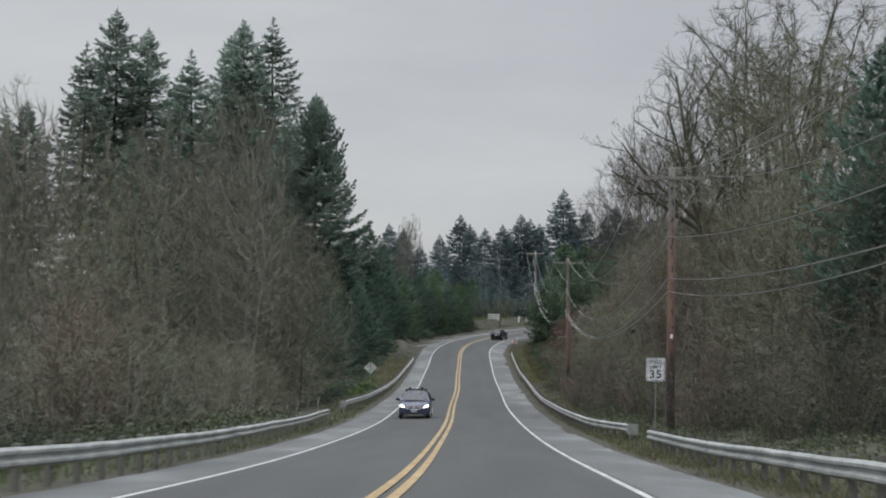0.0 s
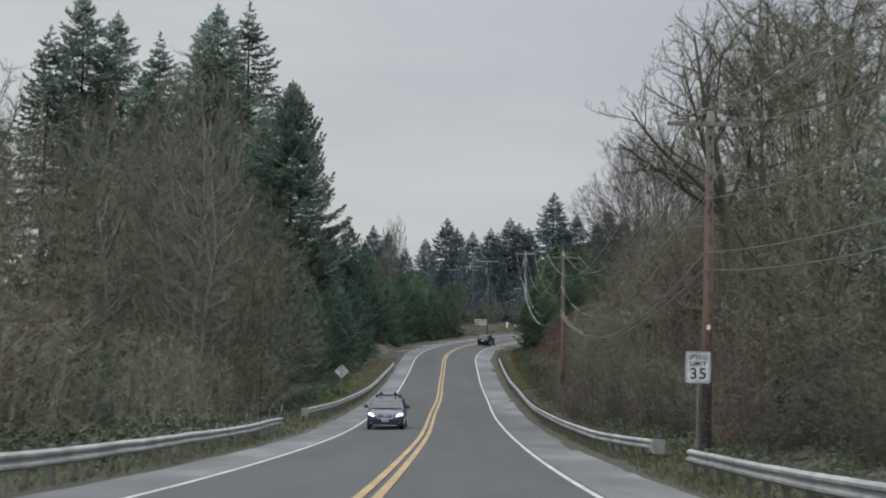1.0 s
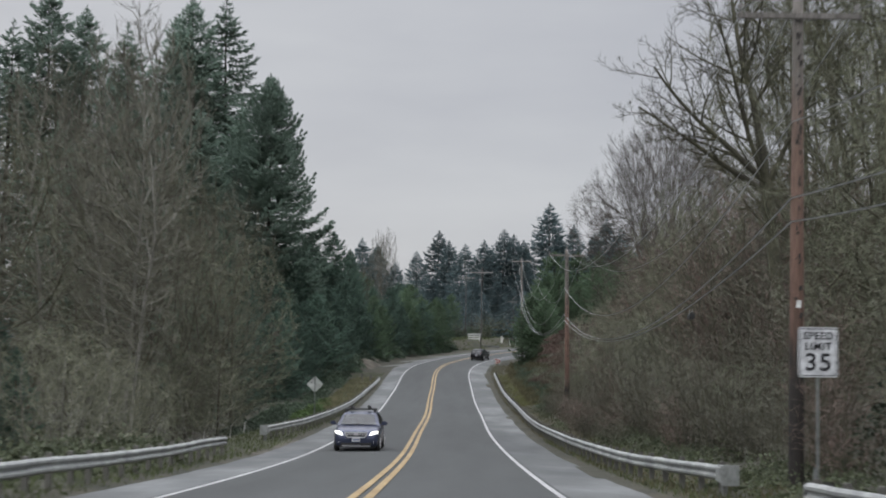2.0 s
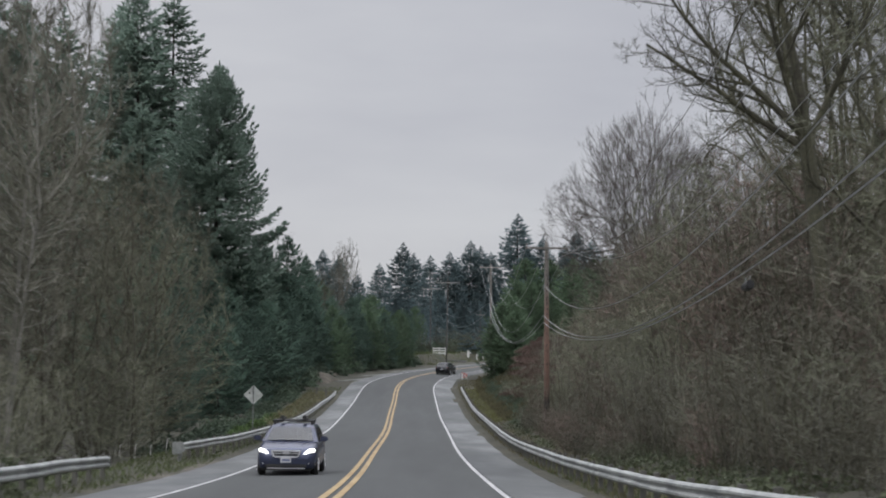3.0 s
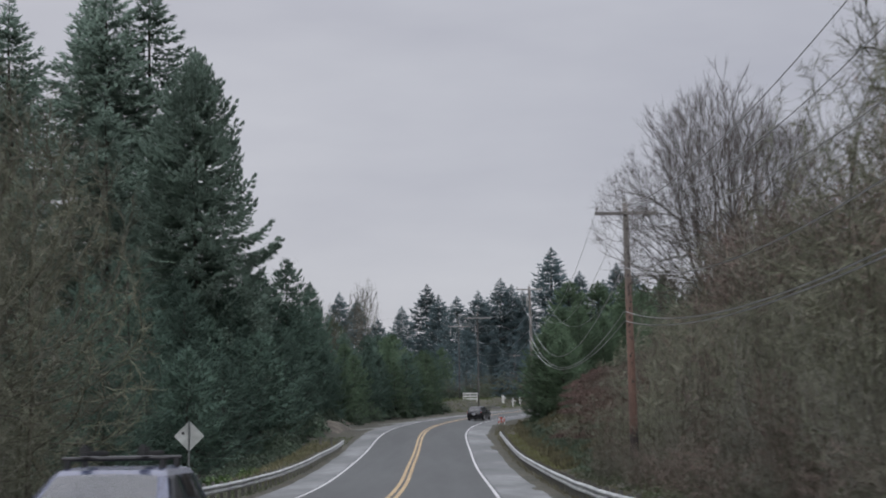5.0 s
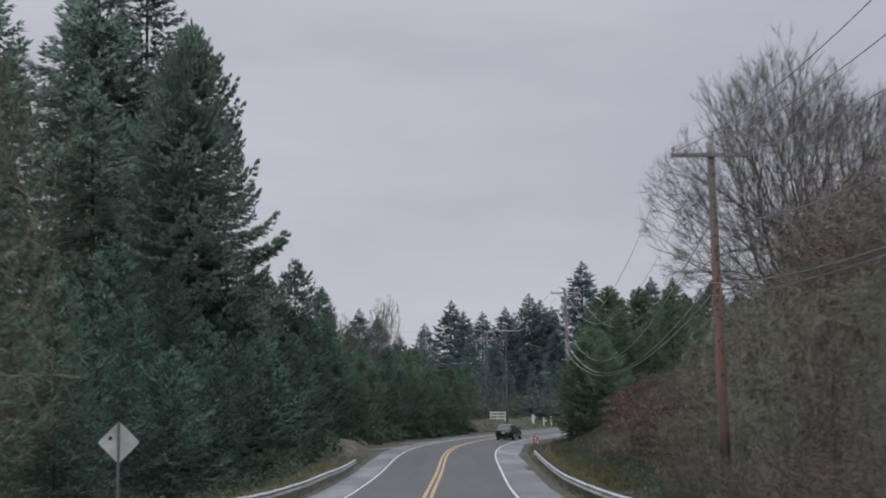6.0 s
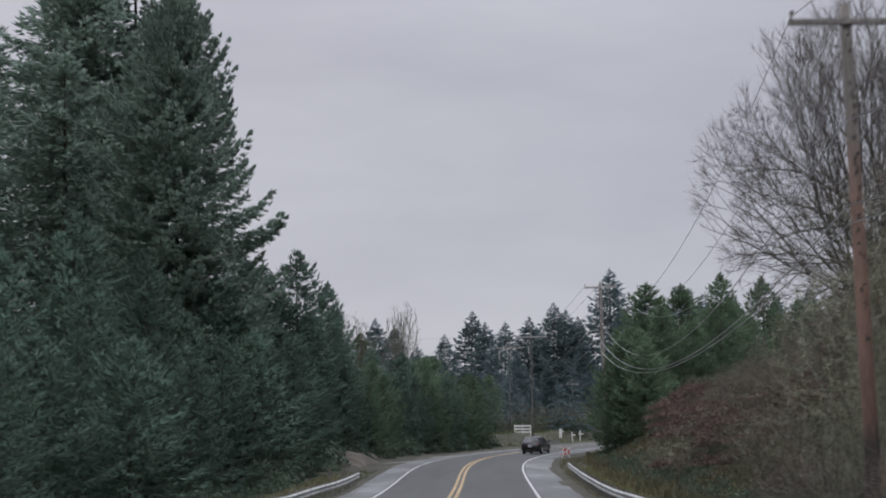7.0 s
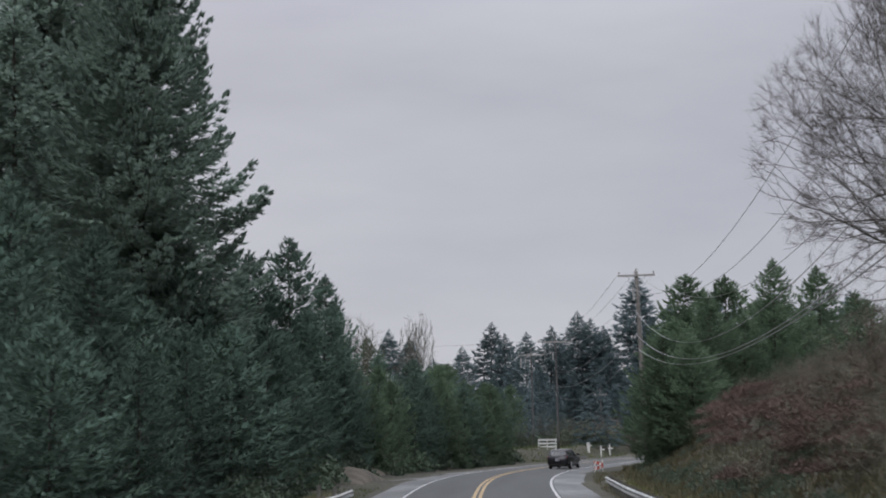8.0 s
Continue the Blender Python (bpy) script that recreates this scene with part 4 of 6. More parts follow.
# pale upright ones far off between the firs, and brushy tops over the young firs of the bend
for kind, x, y, top, wide in (("pole_alder", -20.6, 392, 29.0, 0.62), ("pole_alder", -19.4, 394, 28.2, 0.6), ("pole_alder", -18.2, 391, 29.6, 0.62), ("alder3", -17.0, 263, 14.8, 0.8), ("alder", -15.0, 266, 13.4, 0.9)):
    plant_bare(kind, x, y, top - on_ground(x, y), None, wide)
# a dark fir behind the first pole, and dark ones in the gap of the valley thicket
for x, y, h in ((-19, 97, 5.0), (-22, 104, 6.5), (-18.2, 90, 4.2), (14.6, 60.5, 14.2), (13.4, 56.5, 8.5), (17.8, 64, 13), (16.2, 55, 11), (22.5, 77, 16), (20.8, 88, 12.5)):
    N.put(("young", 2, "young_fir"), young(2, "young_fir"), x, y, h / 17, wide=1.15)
# a big maple leaning over the rail, and mossy saplings along the wood's edge
plant_bare("forked", 13.7, 99.2, 20, 0)
for s, d in ((78, 10.8), (90, 10.6), (108, 10.8), (119, 12.6), (123, 13.8), (127, 12.4), (133, 13.4), (139, 12.8), (144, 14.4), (148, 12.6), (153, 14.0), (158, 13.2), (163, 15.0), (60, -11.2), (70, -12.5), (88, -12.2), (91, -14), (96, -13.2), (95, -11.4), (103, -12.6), (112, -11.2), (120, -11.8), (127, -13)):
    x, y, _ = road_at(s, d)
    plant_bare("sapling", float(x), float(y), row.uniform(3.5, 5.5) * (0.75 if 0 < d < 12 else 1.1))

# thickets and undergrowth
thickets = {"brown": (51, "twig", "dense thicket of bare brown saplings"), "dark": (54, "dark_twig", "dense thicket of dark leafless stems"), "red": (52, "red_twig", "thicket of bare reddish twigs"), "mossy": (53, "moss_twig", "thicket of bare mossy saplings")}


def thicket(kind):
    seed, mat, label = thickets[kind]
    return lambda: shrub_thing(*shrub(seed, 6.0, 3.2), M[mat], label)


for s in np.arange(36, 208, 3.4):
    for d in (11.0, 14.5, 18.5) if s > 100 else (11.0, 14.5):
        ss, dd = s + row.uniform(-1.5, 1.5), d + row.uniform(-1.0, 1.2)
        if dd < 13 and s > 160:
            continue
        x, y, _ = road_at(ss, dd)
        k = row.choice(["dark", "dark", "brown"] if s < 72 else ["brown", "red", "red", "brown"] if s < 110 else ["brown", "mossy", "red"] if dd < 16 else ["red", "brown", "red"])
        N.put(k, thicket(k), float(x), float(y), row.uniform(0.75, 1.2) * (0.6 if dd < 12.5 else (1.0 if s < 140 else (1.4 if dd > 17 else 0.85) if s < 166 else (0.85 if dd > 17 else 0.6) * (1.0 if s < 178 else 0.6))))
for s in np.arange(38, 146, 3.6):
    for d in (-11.5, -15.5):
        x, y, _ = road_at(s + row.uniform(-1.5, 1.5), d + row.uniform(-1.2, 1.0))
        if (d > -12 and s > 47) or (d < -12 and 84 < s < 101):
            continue
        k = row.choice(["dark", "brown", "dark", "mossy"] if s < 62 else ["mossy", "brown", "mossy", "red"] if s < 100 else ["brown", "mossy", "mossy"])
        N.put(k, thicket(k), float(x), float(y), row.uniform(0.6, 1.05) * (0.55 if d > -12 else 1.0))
for k, x, y, size, wide in (("brown", -20.5, 254, 2.5, 0.6), ("brown", -17, 268, 2.1, 0.5), ("red", 13.8, 152, 1.25, 1.0), ("red", 15.5, 157, 1.35, 1.0), ("brown", 14.5, 163, 1.25, 1.0), ("red", 17, 161, 1.45, 1.0), ("red", 16.5, 168, 1.35, 1.0), ("brown", 19, 172, 1.4, 1.0), ("red", 18.5, 165, 1.5, 1.0), ("red", 15.5, 150, 1.19, 1.15), ("red", 18, 155, 1.29, 1.15), ("brown", 20, 149, 1.65, 1.15), ("red", 21, 160, 1.29, 1.15), ("red", 17.5, 146, 1.29, 1.15), ("brown", 19, 140, 1.65, 1.15), ("red", 23, 152, 1.9, 1.15), ("red", 21.5, 144, 1.9, 1.15), ("red", 24, 165, 1.36, 1.15), ("brown", 22, 134, 1.85, 1.15), ("red", 18.5, 130, 1.5, 1.15), ("brown", 24.5, 126, 1.9, 1.15), ("red", 20.5, 124, 1.7, 1.15), ("red", 25.5, 140, 2.0, 1.15), ("brown", 13.8, 112, 1.4, 1.0), ("red", 15, 108, 1.5, 1.0), ("brown", 16.5, 113, 1.6, 1.0), ("red", 15.5, 118, 1.5, 1.0), ("brown", 17, 104, 1.6, 1.0), ("red", 18.5, 109, 1.7, 1.0), ("brown", 14.5, 103, 1.4, 1.0), ("red", -17, 70, 1.15, 1.1), ("red", -19.5, 78, 1.3, 1.1), ("red", -15.5, 63, 0.95, 1.1), ("red", -21, 84, 1.35, 1.1), ("red", -23.5, 92, 1.4, 1.1)):
    N.put(k, thicket(k), x, y, size, wide=wide)


def mound(seed, r, h, count, leaf, mat, name, label, category):
    return lambda: bush_thing(name, leaf_mound(seed, r, h, count, leaf), M[mat], label, category)


def fronds(seed, r, h, count):
    """A patch of dead bracken: thin drooping fronds."""

    def make():
        g = np.random.default_rng(seed)
        q, a = r * np.sqrt(g.random(count)), g.random(count) * 6.28
        top = h * (1 - (q / r) ** 2) * (0.7 + 0.3 * np.sin(a * 3))
        p = np.stack([q * np.cos(a), q * np.sin(a), top * (0.2 + 0.8 * g.random(count) ** 0.7)], 1)
        d = g.normal(0, 1, (count, 3)) * [1, 1, 0.7] + [0, 0, 0.25]
        d /= np.linalg.norm(d, axis=1, keepdims=True)
        return bush_thing("bracken_patch", slivers("bracken_patch", p, p + d * g.uniform(0.14, 0.42, count)[:, None], g.uniform(0.03, 0.07, count), seed), M["bracken"], "rust-brown dead bracken on the bank", "bracken", "bracken on the bank")

    return make


for s in np.arange(46, 106, 3.6):
    for d in (-9.2, -11.2, -13):
        x, y, _ = road_at(s + row.uniform(-2, 2), d + row.uniform(-0.6, 0.6))
        if s > 84 and d > -10:
            continue
        N.put("bramble", mound(61, 2.4, 1.2, 900, 0.11, "bramble", "bramble_bush", "low bramble mound with green and brown leaves", "bush"), float(x), float(y), row.uniform(0.9, 1.45))
for s in np.arange(129, 200, 4.5):
    x, y, _ = road_at(s + row.uniform(-2, 2), -10.4 + row.uniform(-0.6, 0.6))
    N.put("broom", mound(62, 2.0, 1.7, 1200, 0.15, "salal", "evergreen_bush", "low dark green evergreen bush", "bush"), float(x), float(y), row.uniform(0.5, 0.95))
for s in np.arange(46, 160, 3.4):
    x, y, _ = road_at(s + row.uniform(-1.5, 1.5), 9.9 + row.uniform(-0.4, 0.8))
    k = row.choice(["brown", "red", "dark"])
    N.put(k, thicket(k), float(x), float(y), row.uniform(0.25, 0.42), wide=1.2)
for s in np.arange(30, 165, 2.4):
    x, y, _ = road_at(s + row.uniform(-2, 2), 9.3 + row.uniform(-0.6, 1.2))
    N.put("bramble", None, float(x), float(y), row.uniform(0.4, 0.8))
for s in np.arange(34, 68, 2.6):
    for d in (13,):
        x, y, _ = road_at(s + row.uniform(-1, 1), d + row.uniform(-0.7, 0.7))
        N.put("ivy", mound(66, 1.7, 2.6, 1900, 0.085, "ivy", "ivy_bush", "dark green ivy-covered bush behind the guard rail", "bush"), float(x), float(y), row.uniform(0.5, 1.1) * (1.35 if d > 12 else 1.0), wide=1.1)
for s in np.arange(98, 152, 1.7):
    x, y, _ = road_at(s + row.uniform(-0.8, 0.8), 8.9 + row.uniform(-0.5, 0.8))
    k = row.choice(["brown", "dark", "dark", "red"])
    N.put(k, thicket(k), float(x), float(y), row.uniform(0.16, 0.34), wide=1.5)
for s in np.arange(24, 47, 2.0):
    for d in (-8.6, -10.4):
        x, y, _ = road_at(s + row.uniform(-0.8, 0.8), d + row.uniform(-0.6, 0.6))
        N.put("ivy", None, float(x), float(y), row.uniform(0.3, 0.6) * (1.0 if d > -9 else 1.5), wide=1.2)
for s in np.arange(36, 62, 3.2):
    x, y, _ = road_at(s + row.uniform(-1, 1), -12 + row.uniform(-1.2, 1.2))
    N.put("ivy", None, float(x), float(y), row.uniform(0.4, 0.8), wide=1.2)
for _ in range(105):
    ss, dd = row.uniform(162, 226), row.uniform(11.2, 18.0)
    if ss > 192 and dd < 12.6 + 0.06 * (ss - 192):
        continue
    x, y, _ = road_at(ss, dd)
    kind = row.randrange(2)
    N.put(("bracken", kind), fronds(63 + 20 * kind, 2.2, (0.6, 0.95)[kind], 1300), float(x), float(y), row.uniform(0.5, 1.3))
for _ in range(34):
    x, y, _ = road_at(row.uniform(176, 236), row.uniform(9.4, 13.5))
    N.put("broom", None, float(x), float(y), row.uniform(0.25, 0.6))
for s in np.arange(160, 238, 3.0):
    for d in (11.5, 14, 16.5):
        x, y, _ = road_at(s + row.uniform(-1.2, 1.2), d + row.uniform(-1.3, 1.3) + (2 if s > 200 else 0))
        k = row.choice(["mossy", "brown", "red"])
        if row.random() < 0.75:
            N.put(k, thicket(k), float(x), float(y), row.uniform(0.18, 0.3) * (1.35 if s < 190 else 1.0), wide=1.5)
    for d in (18.0, 21.5) if s < 185 else (19, 22):
        x, y, _ = road_at(s + row.uniform(-1.2, 1.2), d + row.uniform(-1, 1))
        k = row.choice(["brown", "red", "mossy"])
        N.put(k, thicket(k), float(x), float(y), row.uniform(0.4, 0.6) * (1.0 if s < 180 else 0.55), wide=1.3)
for s in np.arange(150, 236, 3.0):
    x, y, _ = road_at(s + row.uniform(-1, 1), 9.8 + row.uniform(-0.5, 0.7))
    N.put("broom", None, float(x), float(y), row.uniform(0.3, 0.55))

for s, d in ((138, -8.2), (142, -8.8), (146, -8.0), (151, -8.6), (157, -8.1), (163, -8.7)):
    x, y, _ = road_at(s, d)
    N.put("green_broom", mound(65, 1.0, 0.9, 700, 0.16, "broom_green", "broom_bush", "fresh green broom bush behind the guard rail", "bush"), float(x), float(y), row.uniform(0.6, 1.0))
for s in np.arange(198, 285, 3.6):
    x, y, _ = road_at(s + row.uniform(-1, 1), -11.2 + row.uniform(-0.5, 0.5))
    N.put("low_fir", mound(64, 2.0, 2.2, 1500, 0.19, "salal", "evergreen_bush", "dense dark evergreen bush at the wood's edge", "bush"), float(x), float(y), row.uniform(0.8, 1.3))

for x, y, size in ((13.5, 166, 1.2), (15, 170, 1.3), (16.5, 174, 1.3), (14.6, 175, 1.05), (17.5, 168, 1.4), (19, 172, 1.5), (21, 178, 1.5), (15.5, 162, 1.3), (17.5, 178, 0.95), (16, 182, 0.85), (18.5, 186, 0.95), (16.8, 190, 0.8), (20, 176, 1.0), (20.5, 182, 1.0), (21.5, 190, 1.0), (18.5, 193, 0.85), (23, 197, 1.0), (19.5, 199, 0.8)):
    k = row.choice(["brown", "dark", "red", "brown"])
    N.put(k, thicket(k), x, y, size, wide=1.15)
for x, y, size in ((-4.5, 318, 1.0), (-2, 321, 1.1), (3.5, 320, 1.1), (6, 322, 1.2), (9, 324, 1.1), (11.5, 322, 1.0), (1, 326, 1.4), (8.5, 330, 1.4), (14, 327, 1.3), (4.5, 331, 1.5), (12.5, 318, 0.8)):
    k = row.choice(["brown", "red", "mossy"])
    N.put(k, thicket(k), x, y, size * 0.5, wide=1.7)
    N.put("low_fir", None, x + 1.5, y + 3, size, wide=1.3)

# the crowded wood behind the far firs, past counting
g = np.random.default_rng(71)
base, way, ac, ln = [], [], [], []
for _ in range(220):
    tx, ty = g.uniform(-110, 110), g.uniform(318, 470)
    _, td = nearest(tx, ty)
    if abs(td[0]) < 13:
        continue
    hh, rr, k = g.uniform(9, 14) if ty < 400 else g.uniform(12, 18), g.uniform(3.0, 4.2), 420
    zz, aa = hh * g.random(k) ** 1.25, g.random(k) * 6.28
    far = rr * (1 - zz / hh) ** 0.7 * np.sqrt(g.random(k))
    base.append(np.stack([tx + far * np.cos(aa), ty + far * np.sin(aa), on_ground(tx, ty) + zz], 1))
    w = np.stack([np.cos(aa), np.sin(aa), g.normal(-0.15, 0.25, k)], 1)
    way.append(w / np.linalg.norm(w, axis=1, keepdims=True))
    c = np.cross(way[-1], g.normal(0, 0.4, (k, 3)) + UP)
    ac.append(c / np.linalg.norm(c, axis=1, keepdims=True))
    ln.append(g.uniform(0.7, 1.3, k) * (1.1 - 0.7 * zz / hh))
base, way, ac, ln = (np.concatenate(c) for c in (base, way, ac, ln))
tagged(dress("far_wood", needles("far_wood", base, way, ac, ln, ln * 0.5), M["fir_haze"]), "crowded dark evergreen wood in the distance", "wood", kind="stuff")

# ---- guard rails ----
BEAM = [(0.0, 0.0), (0.028, -0.012), (0.08, -0.05), (0.08, -0.095), (0.02, -0.14), (0.02, -0.172), (0.08, -0.217), (0.08, -0.262), (0.028, -0.3), (0.0, -0.312)]


def guard_rail(stations, offsets, side, head_at_start, head_at_end, label):
    """A W-beam rail on posts. side: +1 where the rail stands to the right of the road, -1 to the left."""
    s = np.arange(stations[0], stations[-1] + 0.01, 0.9525)
    d = np.interp(s, stations, offsets)
    k = np.ones(9) / 9
    d = np.convolve(np.pad(d, 4, mode="edge"), k, "valid")
    x, y, z = road_at(s, d)
    rng = np.random.default_rng(int(abs(stations[0]) + abs(offsets[0]) * 10))
    z = z + 0.675 + np.convolve(rng.normal(0, 0.012, len(s) + 6), np.ones(7) / 3.0, "valid")
    thing = empty("guard_rail", label=label, category="guard rail", group="guard rails beside the road")
    t = np.stack([np.gradient(x), np.gradient(y)], 1)
    t /= np.linalg.norm(t, axis=1, keepdims=True)
    inward = np.stack([-t[:, 1], t[:, 0]], 1) * side
    loop = BEAM + [(b[0] - 0.012, b[1]) for b in reversed(BEAM)]
    v = np.array([[(x[i] + inward[i, 0] * a, y[i] + inward[i, 1] * a, z[i] + b) for a, b in loop] for i in range(len(s))]).reshape(-1, 3)
    m = len(loop)
    f = [[i * m + j, i * m + (j + 1) % m, (i + 1) * m + (j + 1) % m, (i + 1) * m + j] for i in range(len(s) - 1) for j in range(m)]
    f += [list(range(m)), [(len(s) - 1) * m + j for j in range(m)]]
    raw("rail", v, f, M["steel"], thing)
    bm = bmesh.new()
    box(bm, (0.12, 0.14, 1.05), (0, 0, -0.45), 0.012)
    post_me = bpy.data.meshes.new("post")
    bm.to_mesh(post_me)
    bm.free()
    post_me.materials.append(M["post_wood"])
    for i in range(1, len(s), 2):
        post = new("post", post_me)
        post.parent = thing
        post.matrix_basis = pose(x[i] - inward[i, 0] * 0.13, y[i] - inward[i, 1] * 0.13, z[i] + rng.normal(-0.01, 0.015), rng.normal(0, 1.2), rng.normal(0, 1.2), math.degrees(math.atan2(inward[i, 1], inward[i, 0])))
    for i, wanted, turn in ((0, head_at_start, 180), (len(s) - 1, head_at_end, 0)):
        if wanted == "box":
            bm = bmesh.new()
            box(bm, (0.3, 0.7, 0.36), (0, 0, -0.16), 0.04)
            box(bm, (0.38, 0.06, 0.44), (0, 0.38, -0.16), 0.02)
            box(bm, (0.12, 0.1, 0.7), (0, -0.1, -0.6), 0.01)
            ob = part("end_terminal", bm, M["steel"], thing, "square galvanised end terminal")
            ob.matrix_basis = pose(x[i], y[i], z[i], 0, 0, math.degrees(math.atan2(t[i, 1], t[i, 0])) - 90 + turn)
        elif wanted == "curl":
            bm = bmesh.new()
            a = np.linspace(0, math.radians(200), 12)
            rows = []
            for q in a:
                rows.append([bm.verts.new((0.02 - 0.22 + math.cos(q) * 0.22, math.sin(q) * 0.3, zz)) for zz in (0.0, -0.08, -0.156, -0.23, -0.312)])
            for p, q in zip(rows, rows[1:]):
                for j in range(4):
                    bm.faces.new((p[j], q[j], q[j + 1], p[j + 1]))
            bmesh.ops.solidify(bm, geom=bm.faces[:], thickness=0.012)
            ob = part("end_wing", bm, M["steel"], thing, "rounded galvanised end wing", True)
            yaw = math.degrees(math.atan2(t[i, 1], t[i, 0])) - 90 + turn
            ob.matrix_basis = pose(x[i] + inward[i, 0] * 0.05, y[i] + inward[i, 1] * 0.05, z[i], 0, 0, yaw) @ Matrix.Diagonal((-side if not turn else side, 1, 1, 1))
    return thing


guard_rail([-70, 23, 36, 47, 62, 87.5], [-5.5, -5.5, -5.65, -5.9, -6.15, -6.5], -1, "", "curl", "weathered galvanised guard rail on grey wooden posts")
guard_rail([103.5, 112, 122, 159, 180, 196], [-6.9, -6.45, -6.15, -5.8, -5.7, -5.55], -1, "box", "", "galvanised guard rail curving along the valley side")
guard_rail([-70, 20, 40, 53.3], [6.65, 6.65, 6.75, 6.93], 1, "", "curl", "dented galvanised guard rail on grey wooden posts")
guard_rail([62.3, 66, 72, 92, 126, 154, 182, 209], [7.4, 6.95, 6.55, 6.48, 6.35, 6.55, 6.5, 6.62], 1, "box", "", "long galvanised guard rail below the wooded bank")

# ---- utility poles and wires ----


def utility_pole(x, y, top, arm_z, arm_half, arm_yaw, radius, mat, label, lean=(0, 0), marks=True, braces=True, second_arm=None):
    base = on_ground(x, y, 0.3)
    h = top - base
    thing = empty("utility_pole", pose(x, y, base), label, "utility pole", "utility poles beside the road")
    bm = bmesh.new()
    rows = []
    for i in range(13):
        u = i / 12
        r = radius * (1.15 - 0.4 * u)
        c = (lean[0] * h * (u - 1), lean[1] * h * (u - 1))
        rows.append([bm.verts.new((c[0] + r * math.cos(a), c[1] + r * math.sin(a), h * u)) for a in (2 * math.pi * j / 10 for j in range(10))])
    for p, q in zip(rows, rows[1:]):
        for j in range(10):
            bm.faces.new((p[j], p[(j + 1) % 10], q[(j + 1) % 10], q[j]))
    bm.faces.new(rows[-1])
    foot = h * 0.17
    for fc in bm.faces:
        zc = fc.calc_center_median().z
        fc.material_index = 0 if marks else (1 if zc < foot else 0)
        fc.smooth = True
    part("pole", bm, [M[mat], M["pole_dark"]], thing)
    zz = arm_z - base
    bm = bmesh.new()
    box(bm, (2 * arm_half, 0.1, 0.13), (0, 0, 0), 0.012)
    arm = part("crossarm", bm, M["pole_grey"] if marks else M["arm_wood"], thing, "grey wooden crossarm")
    arm.matrix_basis = pose(0, -radius, zz, 0, 0, arm_yaw)
    for d in (-arm_half + 0.08, arm_half - 0.1, 0.0):
        bm = bmesh.new()
        rod(bm, (0, 0, 0), (0, 0, 0.1), 0.018)
        rod(bm, (0, 0, 0.09), (0, 0, 0.2), 0.055, 0.04)
        rod(bm, (0, 0, 0.15), (0, 0, 0.17), 0.065)
        ins = part("insulator", bm, M["insulator"], thing)
        c, s_ = math.cos(radians(arm_yaw)), math.sin(radians(arm_yaw))
        ins.matrix_basis = pose(d * c, d * s_ - radius, zz + 0.06) if d else pose(0, 0, h)
    if braces:
        for sd in (-1, 1):
            bm = bmesh.new()
            rod(bm, (0, 0, -0.75), (sd * 0.65, -0.03, -0.06), 0.014)
            part("brace", bm, M["steel"], thing).matrix_basis = pose(0, -radius, zz, 0, 0, arm_yaw)
    if marks:
        g = random.Random(int(x * 10 + y))
        for _ in range(38):
            bm = bmesh.new()
            box(bm, (g.uniform(0.02, 0.07), 0.014, g.uniform(0.04, 0.13)), (0, 0, 0), 0.003, (0, g.uniform(-25, 25), 0))
            u = g.uniform(0.35, 0.97)
            part("scar", bm, M["pole_dark"], thing, "dark scar in the wood").matrix_basis = pose(g.uniform(-0.05, 0.06) + lean[0] * h * (u - 1), -radius * (1.15 - 0.4 * u) + 0.002, h * u)
    return thing


P1 = utility_pole(7.01, 62.68, 6.62, 6.2, 1.31, 0, 0.15, "pole_tarred", "weathered reddish wooden utility pole with one crossarm", (0.004, 0), True, False)
bm = bmesh.new()
box(bm, (0.1, 0.008, 0.15), (0, 0, 0), 0.002)
part("paper_notice", bm, M["white_paint"], P1, "small torn white paper notice").matrix_basis = pose(-0.02, -0.168, 0.12 - P1.location.z, 0, 4, 0)
P2 = utility_pole(6.77, 140.74, 6.95, 6.5, 1.28, 2, 0.16, "pole_red", "reddish-brown wooden utility pole with one crossarm", (-0.012, 0), True, False)
P3 = utility_pole(6.49, 231.43, 12.3, 12.0, 1.25, -6, 0.17, "pole_grey", "grey wooden utility pole at the bend", (-0.02, 0), False)
P4 = utility_pole(2.0, 296, 15.0, 14.3, 1.9, 10, 0.1, "pole_far", "pale grey utility pole behind the white fence", (0, 0), False)
P5 = utility_pole(-0.6, 306, 14.6, 13.9, 1.5, -4, 0.085, "pole_far", "grey utility pole among the firs", (0, 0), False)
P6 = utility_pole(8.1, 330, 11.5, 10.9, 0.9, 20, 0.085, "pole_far", "grey utility pole near a driveway", (0, 0), False)
P0 = utility_pole(8.7, -16, 11.0, 10.4, 1.3, 0, 0.15, "pole_red", "reddish wooden utility pole beside the road", (0, 0), False)


def cutout(pole, dx, z, long):
    """A pale porcelain fuse holder hung on a pole."""
    bm = bmesh.new()
    rod(bm, (0, 0, 0), (0, 0, -long), 0.07, 0.06, 10)
    for k in range(4):
        rod(bm, (0, 0, -0.12 - k * long * 0.2), (0, 0, -0.15 - k * long * 0.2), 0.1, 0.09, 10)
    part("fuse_holder", bm, M["porcelain"], pole, "pale porcelain fuse holder").matrix_basis = pose(dx, -0.22, z - pole.location.z)


M["porcelain"] = plain("pale_porcelain", (0.34, 0.34, 0.33), 0.4)
cutout(P3, -0.25, 11.2, 0.9)
cutout(P5, -1.2, 13.6, 1.1)
cutout(P4, -0.3, 13.2, 0.9)


